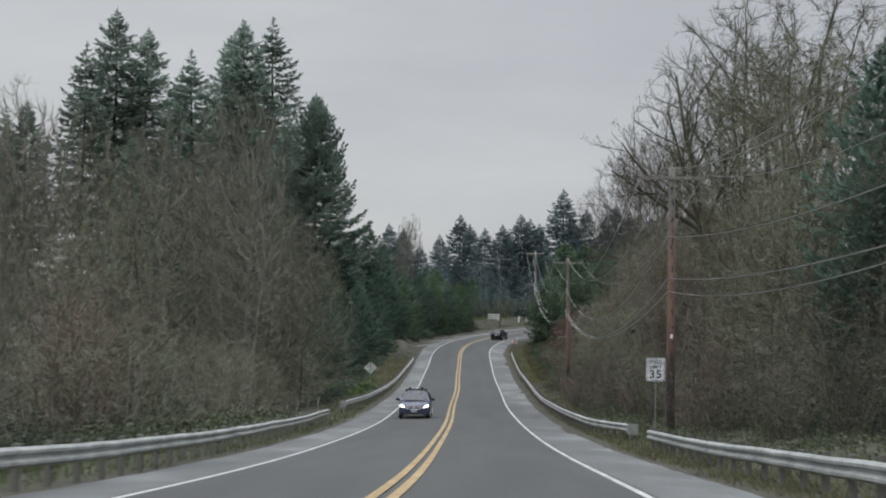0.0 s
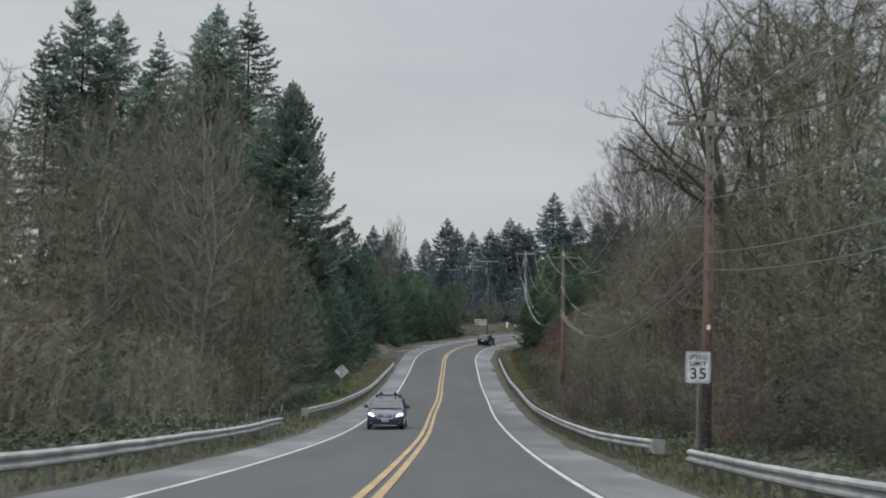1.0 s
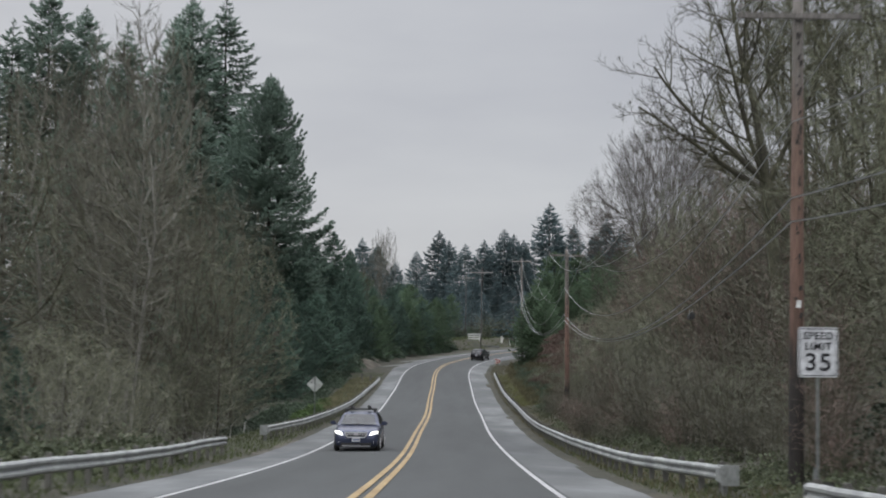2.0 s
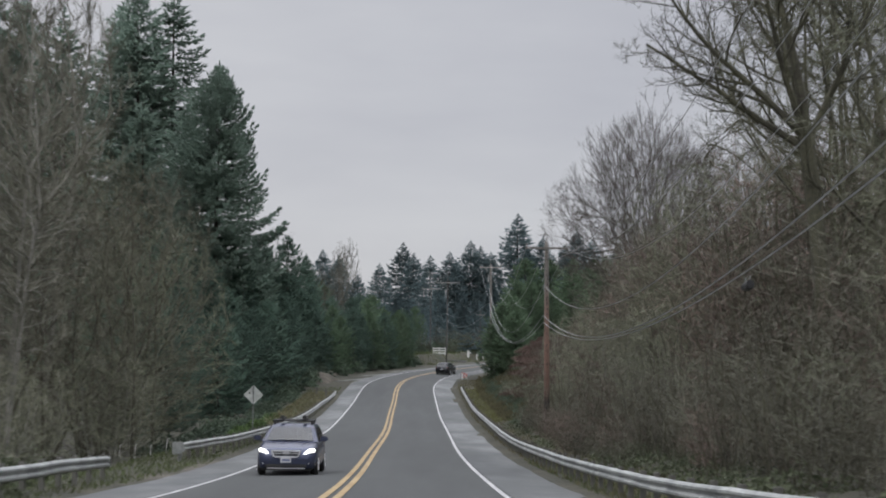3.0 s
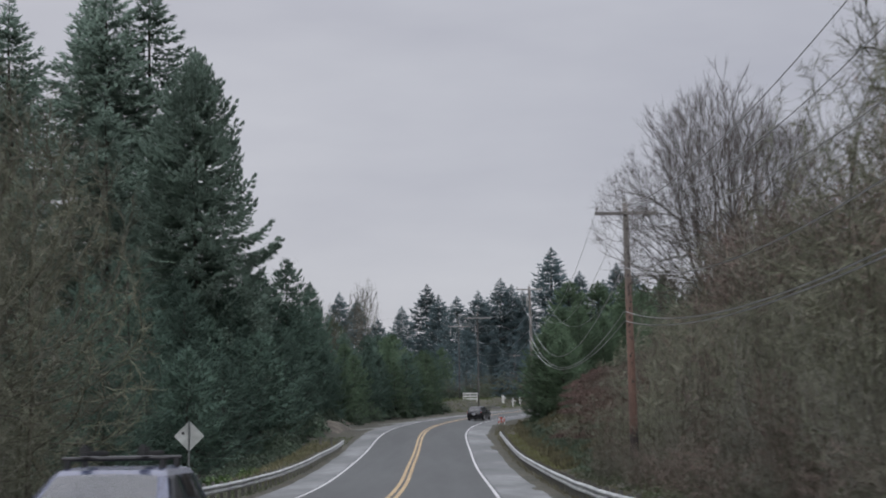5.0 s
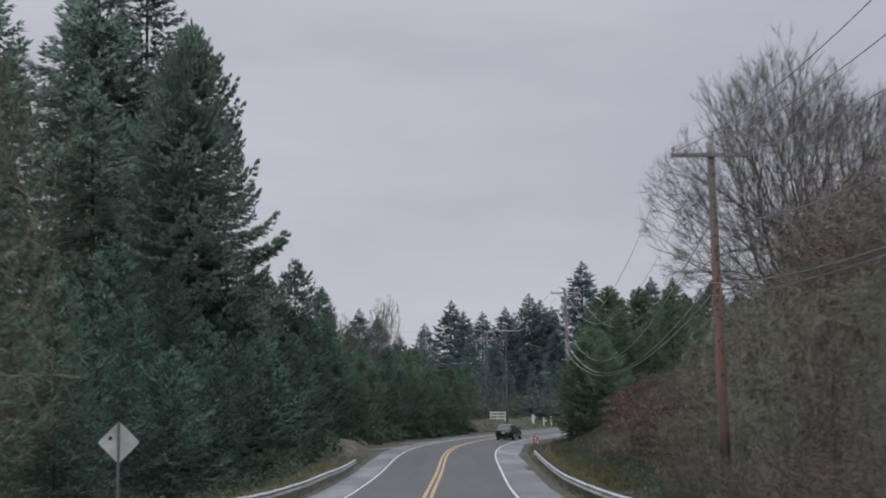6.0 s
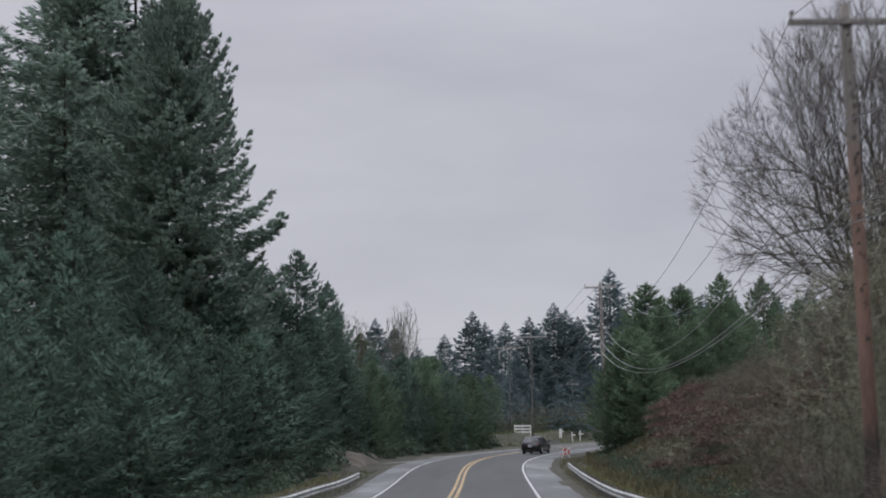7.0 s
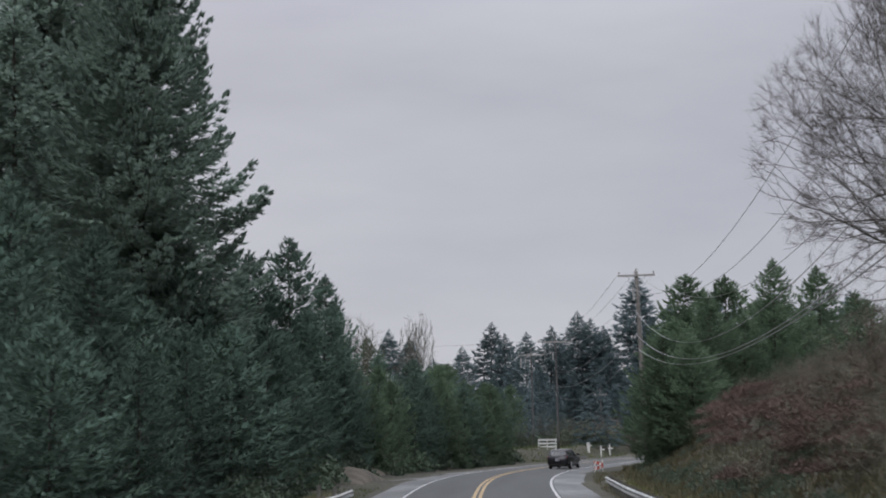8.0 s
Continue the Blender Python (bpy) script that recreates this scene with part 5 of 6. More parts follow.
def wire(a, b, sag, r=0.012, label="slack overhead wire between the poles"):
    bm = bmesh.new()
    a, b = Vector(a), Vector(b)
    rows = []
    k = 40
    for i in range(k + 1):
        u = i / k
        c = a.lerp(b, u) - Vector((0, 0, 4 * sag * u * (1 - u)))
        rows.append([bm.verts.new(c + Vector((r * math.cos(q), 0, r * math.sin(q)))) for q in (0.5, 2.6, 4.7)])
    for p, q in zip(rows, rows[1:]):
        for j in range(3):
            bm.faces.new((p[j], q[j], q[(j + 1) % 3], p[(j + 1) % 3]))
    me = bpy.data.meshes.new("overhead_wire")
    bm.to_mesh(me)
    bm.free()
    return tagged(dress("overhead_wire", me, M["wire"]), label, "wire", "overhead wires")


def at(p, dx, z):
    return (p.location.x + dx, p.location.y - 0.1, z)


for dx in (-1.2, 0.0, 1.2):
    up = 0.4 if dx == 0 else 0.15
    wire(at(P0, dx, 10.4 + up), at(P1, dx, 6.2 + up), {-1.2: 3.3, 0.0: 3.15, 1.2: 3.5}[dx])
    wire(at(P1, dx, 6.2 + up), at(P2, dx, 6.5 + up), 3.0)
    wire(at(P2, dx, 6.5 + up), at(P3, dx, 12.0 + up), 4.0 if dx < 0 else 4.3)
    wire(at(P3, dx, 12.0 + up), at(P5, dx, 13.9 + up), 1.5)
for z0, z1, z2, z3, sag, r in ((5.96, 3.95, 4.3, 9.6, 1.84, 0.016), (4.9, 2.35, 2.45, 8.0, 1.6, 0.019), (6.5, 1.85, 2.05, 7.1, 2.3, 0.019)):
    wire(at(P0, -0.15, z0), at(P1, -0.15, z1), sag, r, "slack telephone cable between the poles")
    wire(at(P1, -0.15, z1), at(P2, -0.15, z2), 2.9 if z1 > 3 else 2.3 if z1 > 2 else 1.95, r, "slack telephone cable between the poles")
    wire(at(P2, -0.15, z2), at(P3, -0.15, z3), 3.9 if z3 > 9 else 2.9 if z3 > 7.5 else 2.4, r, "slack telephone cable between the poles")
    wire(at(P3, -0.15, z3), at(P4, -0.15, z3 + 1.5), sag * 0.7, r, "slack telephone cable between the poles")
wire(at(P4, 0, 14.2), at(P6, 0, 10.8), 1.0)
for up_ in (0, -1.6):
    wire(at(P4, -1.6, 14.4 + up_), (-75, 345, 22 + 1.5 * up_), 1.2)
wire(at(P5, 0, 9.5), at(P4, 0, 9.8), 0.4)

# splice housing hung on the cable
box_thing = empty("cable_housing", pose(6.9, 78.4, 0.36, 0, 0, 0), "black cable splice housing hanging on a telephone cable", "cable housing")
bm = bmesh.new()
rod(bm, (0, -0.34, 0.02), (0, 0.34, 0.0), 0.09, 0.075, 10)
box(bm, (0.16, 0.6, 0.1), (0, 0, -0.05), 0.03)
part("housing", bm, M["black"], box_thing)
for yy in (-0.25, 0.25):
    bm = bmesh.new()
    rod(bm, (0, yy, 0.0), (0, yy, 0.2), 0.012)
    part("hanger", bm, M["steel"], box_thing)

# ---- signs ----


def text_mesh(body, size, depth=0.002):
    c = bpy.data.curves.new("lettering", "FONT")
    c.body, c.size, c.align_x, c.align_y, c.extrude = body, size, "CENTER", "CENTER", depth
    c.space_character, c.offset = 1.12, size * 0.016
    ob = new("lettering", c)
    me = bpy.data.meshes.new_from_object(ob.evaluated_get(bpy.context.evaluated_depsgraph_get()))
    bpy.data.objects.remove(ob)
    return me


def rounded_plate(w, h, r, t):
    bm = bmesh.new()
    vs = []
    for cx, cz, a0 in ((w / 2 - r, h / 2 - r, 0), (-w / 2 + r, h / 2 - r, 90), (-w / 2 + r, -h / 2 + r, 180), (w / 2 - r, -h / 2 + r, 270)):
        for k in range(5):
            a = radians(a0 + 22.5 * k)
            vs.append(bm.verts.new((cx + r * math.cos(a), 0, cz + r * math.sin(a))))
    f = bm.faces.new(vs)
    e = bmesh.ops.extrude_face_region(bm, geom=[f])
    bmesh.ops.translate(bm, verts=[v for v in e["geom"] if isinstance(v, bmesh.types.BMVert)], vec=(0, t, 0))
    bmesh.ops.recalc_face_normals(bm, faces=bm.faces[:])
    return bm


sx, sy, sz = 5.46, 53.5, -0.99
sign = empty("speed_limit_sign", pose(sx, sy, on_ground(sx, sy)), "white speed limit sign with black figures on a steel post", "road sign")
h = sz - on_ground(sx, sy)
part("sign_plate", rounded_plate(0.61, 0.76, 0.04, 0.006), M["sign_white"], sign).matrix_basis = pose(0, -0.04, h)
bm = bmesh.new()
for w_, d_, x_, z_ in ((0.57, 0.012, 0, 0.355), (0.57, 0.012, 0, -0.355), (0.012, 0.71, 0.28, 0), (0.012, 0.71, -0.28, 0)):
    box(bm, (w_, 0.004, d_), (x_, 0, z_), 0.001)
part("border", bm, M["sign_black"], sign).matrix_basis = pose(0, -0.043, h)
for body, size, z_, wide in (("SPEED", 0.155, 0.245, 1.0), ("LIMIT", 0.155, 0.085, 1.0), ("35", 0.37, -0.165, 1.05)):
    ob = dress("lettering", text_mesh(body, size), M["sign_black"], sign, "black letters " + body)
    ob.matrix_basis = pose(0, -0.046, h + z_, 90, 0, 0) @ Matrix.Diagonal((wide, 1, 1, 1))
bm = bmesh.new()
box(bm, (0.042, 0.04, h + 0.35), (0, 0, (h + 0.35) / 2), 0.006)
part("post", bm, M["dull_steel"], sign)
bm = bmesh.new()
rod(bm, (-0.1, 0.02, 0.05), (-0.03, 0.01, 1.0), 0.025)
part("brace", bm, M["dull_steel"], sign)

dx_, dy_, dz_ = -9.39, 129.4, -2.5
warn = empty("warning_sign", pose(dx_, dy_, on_ground(dx_, dy_)), "diamond road sign seen from its bare aluminium back", "road sign")
h = dz_ - on_ground(dx_, dy_)
part("sign_plate", rounded_plate(0.735, 0.735, 0.05, 0.005), M["sign_back"], warn).matrix_basis = pose(0, 0.035, h, 0, 45, 0)
bm = bmesh.new()
box(bm, (0.06, 0.045, h + 0.5), (0, 0, (h + 0.5) / 2), 0.006)
part("post", bm, M["dull_steel"], warn)
bm = bmesh.new()
bmesh.ops.create_circle(bm, cap_ends=True, segments=7, radius=0.055)
part("sticker", bm, M["black"], warn, "dark torn sticker").matrix_basis = pose(-0.21, 0.03, h + 0.1, 90, 15, 0)
for zz in (-0.2, 0.2):
    bm = bmesh.new()
    rod(bm, (0, -0.03, h + zz), (0, 0.03, h + zz), 0.014)
    part("bolt", bm, M["steel"], warn)

# ---- verges: winter grass and the earth banks, past counting ----


def grass(name, spans, count, mat, label, tall):
    g = np.random.default_rng(len(name) + count)
    base = []
    for s1, s2, d1, d2 in spans:
        k = int(count * (s2 - s1) * abs(d2 - d1) / sum((b - a) * abs(d - c) for a, b, c, d in spans))
        s, d = g.uniform(s1, s2, k), g.uniform(min(d1, d2), max(d1, d2), k)
        x, y, _ = road_at(s, d)
        base.append(np.stack([x, y, ground_z(x, y) - 0.02], 1))
    base = np.concatenate(base)
    k = len(base)
    way = g.normal(0, 0.45, (k, 3)) + UP
    way /= np.linalg.norm(way, axis=1, keepdims=True)
    ac = np.cross(way, g.normal(0, 1, (k, 3)))
    ac /= np.linalg.norm(ac, axis=1, keepdims=True)
    ln = tall * (0.4 + g.random(k))
    return tagged(dress(name, kites(name, base, way, ac, ln, ln * 0.15), M[mat]), label, "grass", kind="stuff")


grass("grass", [(15, 56, 5.9, 8.6), (56, 130, 6.3, 9.0), (130, 236, 6.3, 8.4)], 21000, "straw", "short yellow-green winter grass on the verge", 0.17)
grass("grass", [(12, 104, -5.6, -8.6), (104, 215, -5.8, -9.2)], 17000, "green_grass", "rough green and brown grass on the verge", 0.19)


def earth_bank(s1, s2, d1, d2, high):
    """A low cut bank that rises from the roadside."""
    ss, dd = np.linspace(s1, s2, 30), np.linspace(d1, d2, 14)
    v = []
    for s in ss:
        for d in dd:
            x, y, _ = (float(c) for c in road_at(s, d))
            u, w = (s - s1) / (s2 - s1), (d - d1) / (d2 - d1)
            hump = math.sin(math.pi * u) ** 0.7 * math.sin(math.pi * min(1, w * 1.3)) ** 0.55
            bumps = 0.25 * noise.noise(Vector((x, y, 0)) * 0.8) + 0.1 * noise.noise(Vector((x, y, 3)) * 2.7)
            v.append((x, y, on_ground(x, y, 0.08) + hump * high * (1 + bumps)))
    i = np.arange(30 * 14).reshape(30, 14)
    f = np.stack([i[:-1, :-1], i[1:, :-1], i[1:, 1:], i[:-1, 1:]], -1).reshape(-1, 4)
    return tagged(raw("earth_bank", v, f.tolist(), M["sand_bank"], smooth=True), "bare sandy earth bank beside the road", "earth bank", kind="structure")


grass("grass", [(284, 335, -9.2, -24)], 9000, "green_grass", "olive green grass round the white fence", 0.35)
grass("grass", [(160, 238, 8.2, 12.8)], 11000, "straw", "tufts of straw-coloured grass at the foot of the bank", 0.42)
grass("grass", [(14, 110, 6.2, 9.4)], 12000, "green_grass", "mossy green grass on the verge", 0.16)
grass("grass", [(150, 205, -6.2, -9.0)], 4500, "straw", "tan dead grass behind the guard rail", 0.3)
grass("grass", [(160, 214, 6.9, 9.6)], 9000, "moss_grass", "yellow-green mossy grass between rail and bank", 0.2)
earth_bank(223, 234, -7.9, -11.5, 0.95)
earth_bank(236, 247, -9.6, -13, 0.7)
for i in range(4):
    bm = bmesh.new()
    box(bm, (0.05, 0.03, 0.7), (0, 0, 0.35), 0.008)
    for k in range(4):
        a0, a1 = radians(25 * k), radians(25 * (k + 1))
        rod(bm, (0.1 - 0.1 * math.cos(a0), 0, 0.7 + 0.1 * math.sin(a0)), (0.1 - 0.1 * math.cos(a1), 0, 0.7 + 0.1 * math.sin(a1)), 0.024, 0.024, 6)
    ob = part("marker_stake", bm, M["white_paint"])
    x, y = -15.35 + 0.82 * i, 124 - 0.3 * i
    ob.matrix_basis = pose(x, y, on_ground(x, y), 3 * i - 4, 4, 6 * i - 8)
    tagged(ob, "short white marker stake with a bent top in the grass", "marker stake", "marker stakes by the gap")
for s_, d_ in ((198.2, -6.6), (200.4, -7.6)):
    bm = bmesh.new()
    box(bm, (0.2, 0.16, 1.0), (0, 0, 0.42), 0.02)
    ob = part("wooden_post", bm, M["post_wood"])
    x, y, z = road_at(s_, d_)
    ob.matrix_basis = pose(float(x), float(y), on_ground(float(x), float(y)), 1, 2, 5)
    tagged(ob, "short grey wooden post past the guard rail", "post", "posts past the guard rail")

# ---- the white fence and gate posts at the driveway ----


def white_fence(x, y, rz, length, rails=3, high=1.2):
    thing = empty("fence", pose(x, y, on_ground(x, y, 0.05), 0, 0, rz), "short white-painted board fence on the grass", "fence")
    for u in (-length / 2, 0, length / 2):
        bm = bmesh.new()
        box(bm, (0.1, 0.1, high + 0.1), (u, 0, (high + 0.1) / 2), 0.01)
        part("post", bm, M["white_paint"], thing)
    for k in range(rails):
        bm = bmesh.new()
        box(bm, (length + 0.2, 0.035, 0.17), (0, -0.07, high * (0.32 + 0.31 * k)), 0.006)
        part("board", bm, M["white_paint"], thing)
    return thing


white_fence(0.9, 305.5, 4, 1.9)
for x, y, w, h in ((5.7, 312, 0.34, 1.1), (7.15, 312, 0.14, 1.3), (8.2, 313, 0.14, 1.45)):
    thing = empty("gate_post", pose(x, y, on_ground(x, y, 0.05)), "white-painted gate post with a crossboard", "post", "gate posts at the driveway")
    bm = bmesh.new()
    box(bm, (w, w, h), (0, 0, h / 2), 0.012)
    part("post", bm, M["white_paint"], thing)
    bm = bmesh.new()
    box(bm, (0.6, 0.05, 0.14), (0.12, -w / 2 - 0.03, h * 0.72), 0.01)
    part("board", bm, M["white_paint"], thing)
    bm = bmesh.new()
    box(bm, (w + 0.06, w + 0.06, 0.05), (0, 0, h + 0.025), 0.012)
    part("cap", bm, M["white_paint"], thing)
bm = bmesh.new()
box(bm, (3.2, 0.5, 0.5), (0, 0, 0.2), 0.08)
ob = part("stone_border", bm, M["gravel"])
ob.matrix_basis = pose(3.6, 302, on_ground(3.6, 302), 0, 0, -3)
tagged(ob, "low grey stone border beside the driveway", "stone border")

# red and white object marker on the verge
M["red_sheet"] = mottled("faded_red_sheet", (0.35, 0.05, 0.04), (0.5, 0.09, 0.06), 3, 0.5, fine=9, bumped=0)
marker = empty("road_marker", pose(3.75, 237.6, on_ground(3.75, 237.6, 0.05), 0, 0, -6), "small red and white striped road marker on the verge", "road marker")
for u in (-0.28, 0.28):
    bm = bmesh.new()
    box(bm, (0.06, 0.05, 0.9), (u, 0, 0.45), 0.008)
    part("leg", bm, M["white_paint"], marker)
for k, (zz, ang) in enumerate(((0.72, 18), (0.42, -14))):
    bm = bmesh.new()
    box(bm, (0.66, 0.03, 0.2), (0, -0.05, zz), 0.006, (0, ang, 0))
    board = part("board", bm, M["red_sheet"], marker)
    for u in (-0.2, 0.12):
        bm = bmesh.new()
        box(bm, (0.11, 0.006, 0.2), (u, -0.07, zz - math.tan(radians(ang)) * u), 0.001, (0, 28, 0))
        part("stripe", bm, M["white_paint"], board)

# ---- cars ----
M["car_paint"] = mottled("dark_blue_grey_car_paint", (0.052, 0.06, 0.1), (0.062, 0.072, 0.118), 1.2, 0.22, 0.3, fine=30, bumped=0)
M["dark_paint"] = mottled("charcoal_car_paint", (0.02, 0.02, 0.024), (0.028, 0.028, 0.032), 1.2, 0.25, 0.2, fine=30, bumped=0)
M["glass"] = plain("dark_car_glass", (0.02, 0.024, 0.026), 0.06)
M["glass"].node_tree.nodes["Principled BSDF"].inputs["IOR"].default_value = 2.3
M["rubber"] = mottled("tyre_rubber", (0.012, 0.012, 0.012), (0.024, 0.023, 0.022), 4, 0.85, fine=20)
M["chrome"] = plain("chrome", (0.72, 0.72, 0.73), 0.38, 0.7)
M["alloy"] = plain("alloy_wheel", (0.3, 0.3, 0.31), 0.4, 0.8)
m, n, l, b = material("headlamp_glow", 0.2)
b.inputs["Base Color"].default_value = (0.9, 0.9, 0.9, 1)
b.inputs["Emission Color"].default_value, b.inputs["Emission Strength"].default_value = (1.0, 0.97, 0.9, 1), 2.6
M["headlamp"] = m
M["tail"] = plain("red_lamp_glass", (0.22, 0.012, 0.012), 0.15)
M["plate"] = mottled("number_plate", (0.5, 0.5, 0.52), (0.6, 0.6, 0.62), 3, 0.5, bumped=0)
M["plate_bar"] = plain("plate_bar", (0.08, 0.1, 0.2), 0.5)


def ring_loft(bm, rings, close=True):
    rows = [[bm.verts.new(p) for p in r] for r in rings]
    k = len(rows[0])
    for p, q in zip(rows, rows[1:]):
        for j in range(k):
            bm.faces.new((p[j], p[(j + 1) % k], q[(j + 1) % k], q[j]))
    if close:
        bm.faces.new(rows[0][::-1])
        bm.faces.new(rows[-1])
    bmesh.ops.recalc_face_normals(bm, faces=bm.faces[:])


def pane(corners, out, thick=0.012):
    """A sheet of glass between four corners, bowed a little outwards."""
    bm = bmesh.new()
    a, b_, c, d = (Vector(p) for p in corners)
    grid = []
    for i in range(7):
        u = i / 6
        low, high = a.lerp(b_, u), d.lerp(c, u)
        grid.append([bm.verts.new(low.lerp(high, k / 4) + Vector(out) * (thick + 0.03 * 4 * u * (1 - u))) for k in range(5)])
    for p, q in zip(grid, grid[1:]):
        for k in range(4):
            bm.faces.new((p[k], q[k], q[k + 1], p[k + 1]))
    bmesh.ops.solidify(bm, geom=bm.faces[:], thickness=0.008)
    return bm


def car(name, m, paint, label, tall, front_detail):
    """A hatchback; its front faces -y."""
    thing = empty(name, m, label, "car")
    stations = ((-2.2, 0.6, 0.36, 0.6), (-2.14, 0.72, 0.27, 0.7), (-1.98, 0.82, 0.21, 0.79), (-1.6, 0.865, 0.2, 0.88), (-1.0, 0.87, 0.2, 0.97), (0.0, 0.87, 0.2, 0.99), (1.0, 0.87, 0.2, 1.0), (1.7, 0.86, 0.22, 1.01), (2.05, 0.82, 0.28, 0.99), (2.2, 0.74, 0.38, 0.93))
    rings = []
    for y, w, zb, zt in stations:
        half = [(0.6 * w, zb), (0.94 * w, zb + 0.03), (w, zb + 0.14), (1.005 * w, zb + 0.55 * (zt - zb)), (0.985 * w, zt - 0.1), (0.93 * w, zt - 0.03), (0.8 * w, zt), (0.4 * w, zt + 0.025)]
        rings.append([(x, y, z) for x, z in half] + [(-x, y, z) for x, z in reversed(half)])
    bm = bmesh.new()
    ring_loft(bm, rings)
    part("body", bm, M[paint], thing, smooth=True)
    top = tall
    # cabin: rounded rings from the belt line to the roof
    bm = bmesh.new()
    levels = ((0.96, -1.1, 2.02, 0.83, 0.72), (0.99, -1.05, 2.0, 0.83, 0.73), (top - 0.1, -0.34, 1.74, 0.67, 0.61), (top - 0.03, -0.16, 1.62, 0.63, 0.57), (top, 0.08, 1.4, 0.54, 0.48))
    rings = []
    for z, y0, y1, w, wc in levels:
        rings.append([(-wc, y0, z), (wc, y0, z), (w, y0 + 0.12, z), (w, (y0 + y1) / 2, z), (w, y1 - 0.12, z), (wc, y1, z), (-wc, y1, z), (-w, y1 - 0.12, z), (-w, (y0 + y1) / 2, z), (-w, y0 + 0.12, z)])
    ring_loft(bm, rings)
    part("cabin", bm, M[paint], thing, smooth=False)
    zt, yt, yr = top - 0.1, -0.34, 1.74
    part("windscreen", pane(((-0.7, -1.04, 1.0), (0.7, -1.04, 1.0), (0.58, yt, zt), (-0.58, yt, zt)), (0, -0.7, 0.7)), M["glass"], thing, "dark windscreen")
    part("rear_window", pane(((-0.68, 2.0, 1.02), (0.68, 2.0, 1.02), (0.56, yr, zt), (-0.56, yr, zt)), (0, 0.9, 0.3)), M["glass"], thing, "dark rear window")
    for sd in (-1, 1):
        for y0, y1, k0, k1 in ((-0.78, 0.42, -0.14, 0.4), (0.5, 1.6, 0.5, 1.45)):
            part("side_window", pane(((sd * 0.83, y0, 1.01), (sd * 0.83, y1, 1.01), (sd * 0.68, k1, zt), (sd * 0.68, k0, zt)), (sd * 0.95, 0, 0.2)), M["glass"], thing)
        bm = bmesh.new()
        box(bm, (0.22, 0.1, 0.15), (sd * 1.0, -0.72, 1.06), 0.035)
        box(bm, (0.1, 0.05, 0.05), (sd * 0.87, -0.68, 1.0), 0.01)
        part("mirror", bm, M[paint], thing)
        for y in (-1.38, 1.28):
            bm = bmesh.new()
            rod(bm, (sd * 0.68, y, 0.32), (sd * 0.88, y, 0.32), 0.325, sides=28)
            bmesh.ops.bevel(bm, geom=[e for e in bm.edges if abs(e.verts[0].co.x - e.verts[1].co.x) < 1e-4], offset=0.035, segments=2, affect="EDGES")
            wheel = part("wheel", bm, M["rubber"], thing, "black tyre", True)
            bm = bmesh.new()
            rod(bm, (sd * 0.86, y, 0.32), (sd * 0.892, y, 0.32), 0.215, sides=24)
            part("rim", bm, M["alloy"], wheel)
            bm = bmesh.new()
            for a in range(5):
                box(bm, (0.012, 0.05, 0.19), (sd * 0.896, y + 0.1 * math.sin(a * 1.2566), 0.32 + 0.1 * math.cos(a * 1.2566)), 0, (-math.degrees(a * 1.2566), 0, 0))
            part("spoke", bm, M["chrome"], wheel)
    bm = bmesh.new()
    box(bm, (1.5, 4.0, 0.14), (0, 0, 0.24), 0.04)
    part("underbody", bm, M["black"], thing)
    if front_detail:
        bm = bmesh.new()
        box(bm, (0.86, 0.06, 0.2), (0, -2.17, 0.66), 0.03)
        grille = part("grille", bm, M["black"], thing, "black grille")
        for zz in (0.575, 0.745):
            bm = bmesh.new()
            box(bm, (0.66 if zz < 0.6 else 0.84, 0.05, 0.042), (0, -2.22, zz), 0.012)
            part("trim", bm, M["chrome"], grille)
        bm = bmesh.new()
        box(bm, (0.82, 0.03, 0.022), (0, -2.2, 0.675), 0.006)
        box(bm, (0.2, 0.04, 0.075), (0, -2.205, 0.685), 0.02)
        part("bar", bm, M["chrome"], grille)
        for sd in (-1, 1):
            bm = bmesh.new()
            box(bm, (0.04, 0.05, 0.2), (sd * 0.385, -2.22, 0.66), 0.012, (0, sd * 26, 0))
            part("trim", bm, M["chrome"], grille)
        bm = bmesh.new()
        box(bm, (1.2, 0.08, 0.13), (0, -2.16, 0.33), 0.03)
        part("lower_intake", bm, M["black"], thing)
        bm = bmesh.new()
        box(bm, (1.1, 0.05, 0.022), (0, -2.2, 0.245), 0.006)
        part("lip", bm, M["chrome"], thing)
        for sd in (-1, 1):
            bm = bmesh.new()
            g_ = bmesh.ops.create_uvsphere(bm, u_segments=14, v_segments=8, radius=1.0)
            for v in bm.verts:
                v.co = Vector((v.co.x * 0.17 + sd * 0.655 + sd * 0.05 * v.co.z, v.co.y * 0.13 - 2.0 + 0.16 * abs(v.co.x) * 0 + 0.12 * sd * v.co.x, v.co.z * 0.115 + 0.69 + 0.04 * sd * v.co.x))
            part("headlight", bm, M["headlamp"], thing, "lit headlight", True)
            bm = bmesh.new()
            rod(bm, (sd * 0.62, -2.1, 0.4), (sd * 0.62, -2.16, 0.4), 0.06, sides=14)
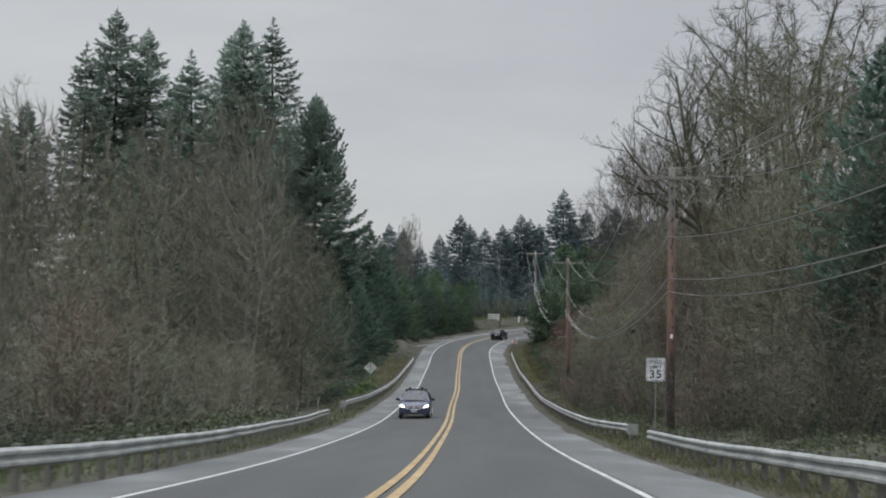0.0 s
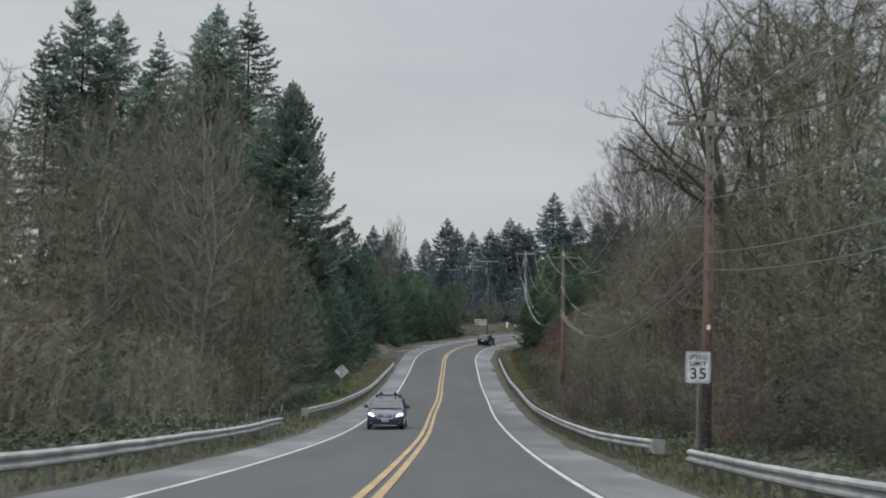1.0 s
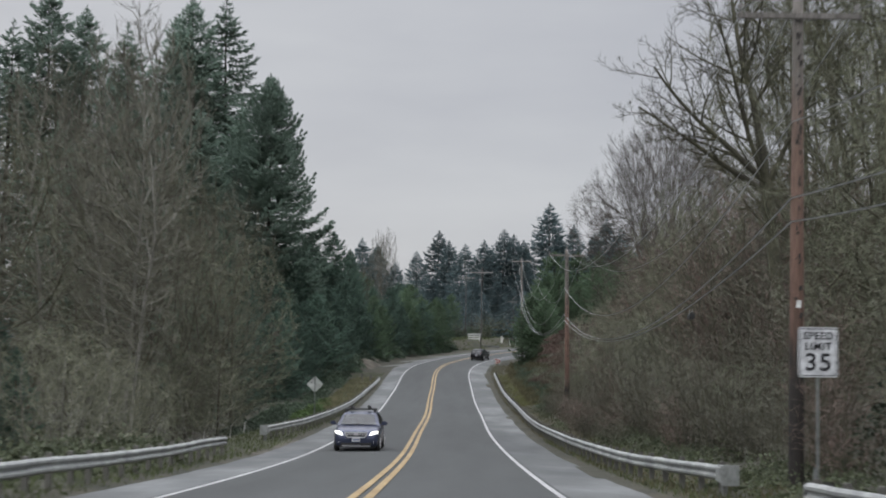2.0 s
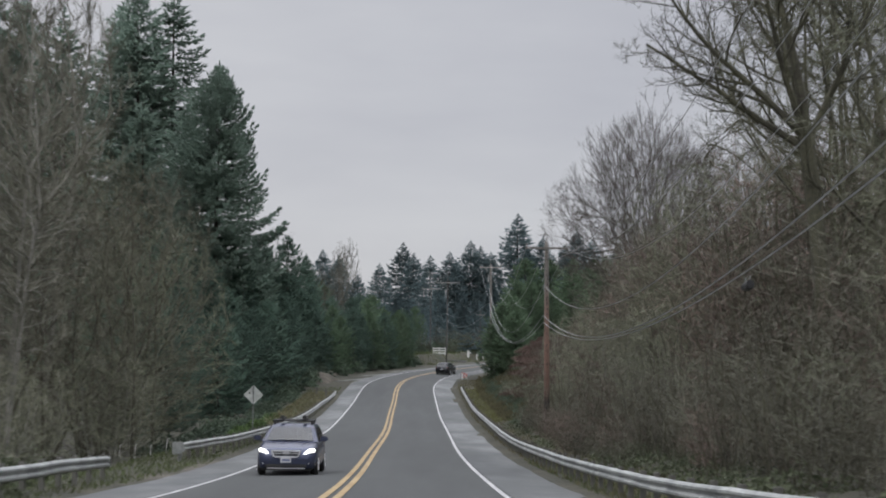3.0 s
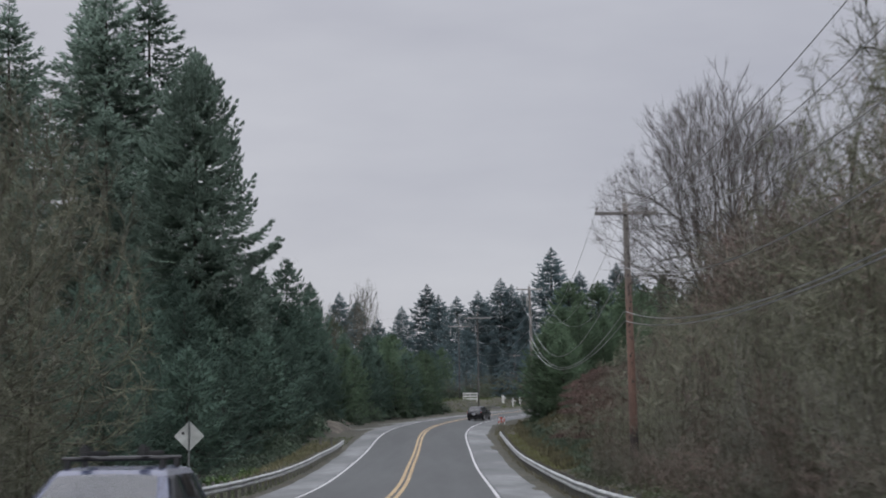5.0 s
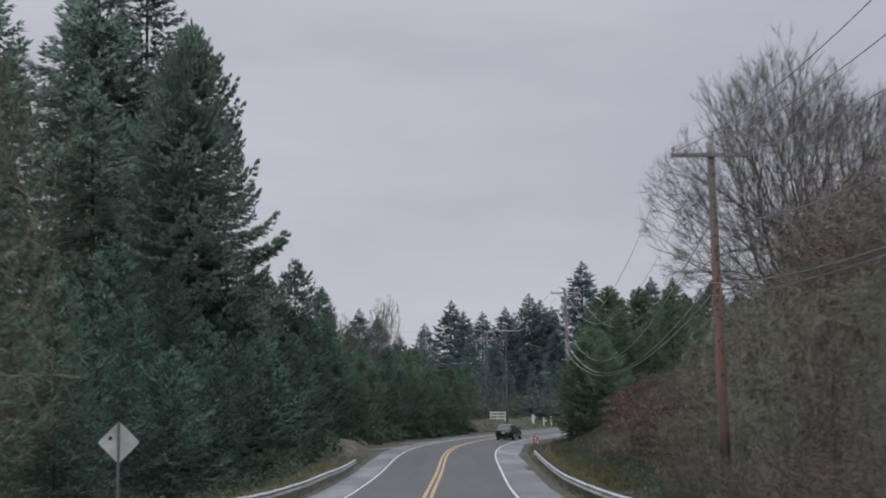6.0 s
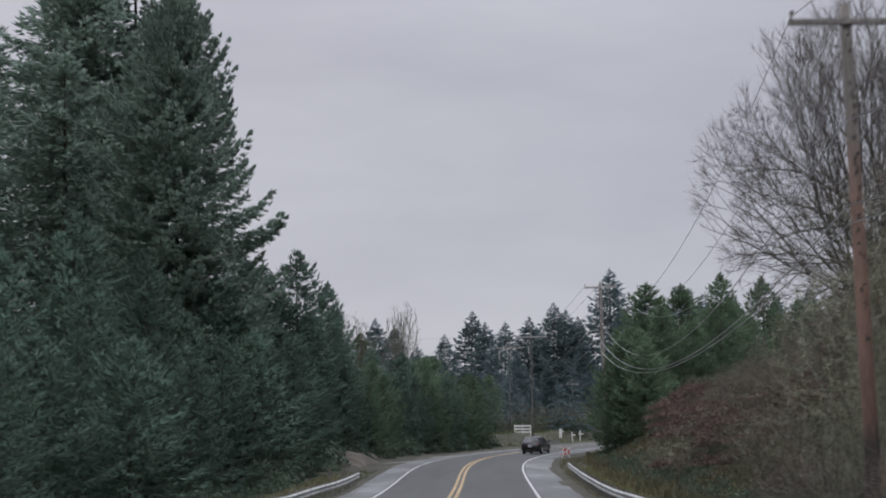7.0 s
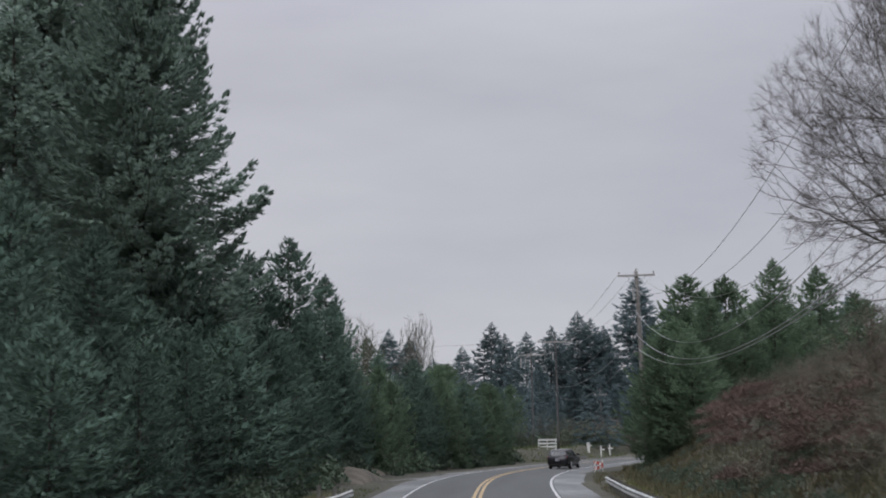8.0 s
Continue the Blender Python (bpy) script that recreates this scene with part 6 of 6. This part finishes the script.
            part("fog_light", bm, M["chrome"], thing)
        for u in (-0.34, 0.1):
            bm = bmesh.new()
            rod(bm, (u - 0.22, -1.02, 1.01), (u + 0.3, -0.96, 1.05), 0.01)
            part("wiper", bm, M["black"], thing)
        for y in (0.1, 1.0):
            bm = bmesh.new()
            rod(bm, (-0.62, y, top + 0.1), (0.62, y, top + 0.1), 0.028)
            for sd in (-1, 1):
                box(bm, (0.07, 0.09, 0.13), (sd * 0.56, y, top + 0.03), 0.015)
            part("roof_bar", bm, M["black"], thing, "black roof rack bar")
        for u in (-0.34, 0.34):
            bm = bmesh.new()
            box(bm, (0.09, 1.2, 0.05), (u, 0.55, top + 0.16), 0.012)
            box(bm, (0.12, 0.12, 0.13), (u, 0.05, top + 0.2), 0.03)
            part("bike_mount", bm, M["black"], thing, "black bicycle mount")
    else:
        for sd in (-1, 1):
            bm = bmesh.new()
            box(bm, (0.24, 0.12, 0.16), (sd * 0.66, 2.13, 0.86), 0.035)
            part("tail_light", bm, M["tail"], thing, "red tail light")
        bm = bmesh.new()
        box(bm, (1.3, 0.08, 0.2), (0, 2.16, 0.38), 0.04)
        part("bumper", bm, M["black"], thing)
    yy = -2.225 if front_detail else 2.23
    bm = bmesh.new()
    box(bm, (0.31, 0.012, 0.16), (0, yy, 0.49 if front_detail else 0.7), 0.004)
    plate = part("number_plate", bm, M["plate"], thing)
    bm = bmesh.new()
    box(bm, (0.22, 0.004, 0.055), (0, yy + (-0.008 if front_detail else 0.008), 0.48 if front_detail else 0.69), 0.001)
    part("bar", bm, M["plate_bar"], plate)
    return thing


x, y, z = road_at(93.0, -1.96)
car("car", pose(float(x), float(y), float(z) + 0.005, 0.2, 0, math.degrees(-road_heading(99)) - 1), "car_paint", "dark blue-grey hatchback with lit headlights and a roof rack", 1.47, True)
x, y, z = road_at(252.0, 2.3)
car("car", pose(float(x), float(y), float(z) + 0.005, -2.6, 0, math.degrees(-road_heading(251)) + 180 - 5), "dark_paint", "charcoal hatchback seen from behind on the road", 1.5, False)
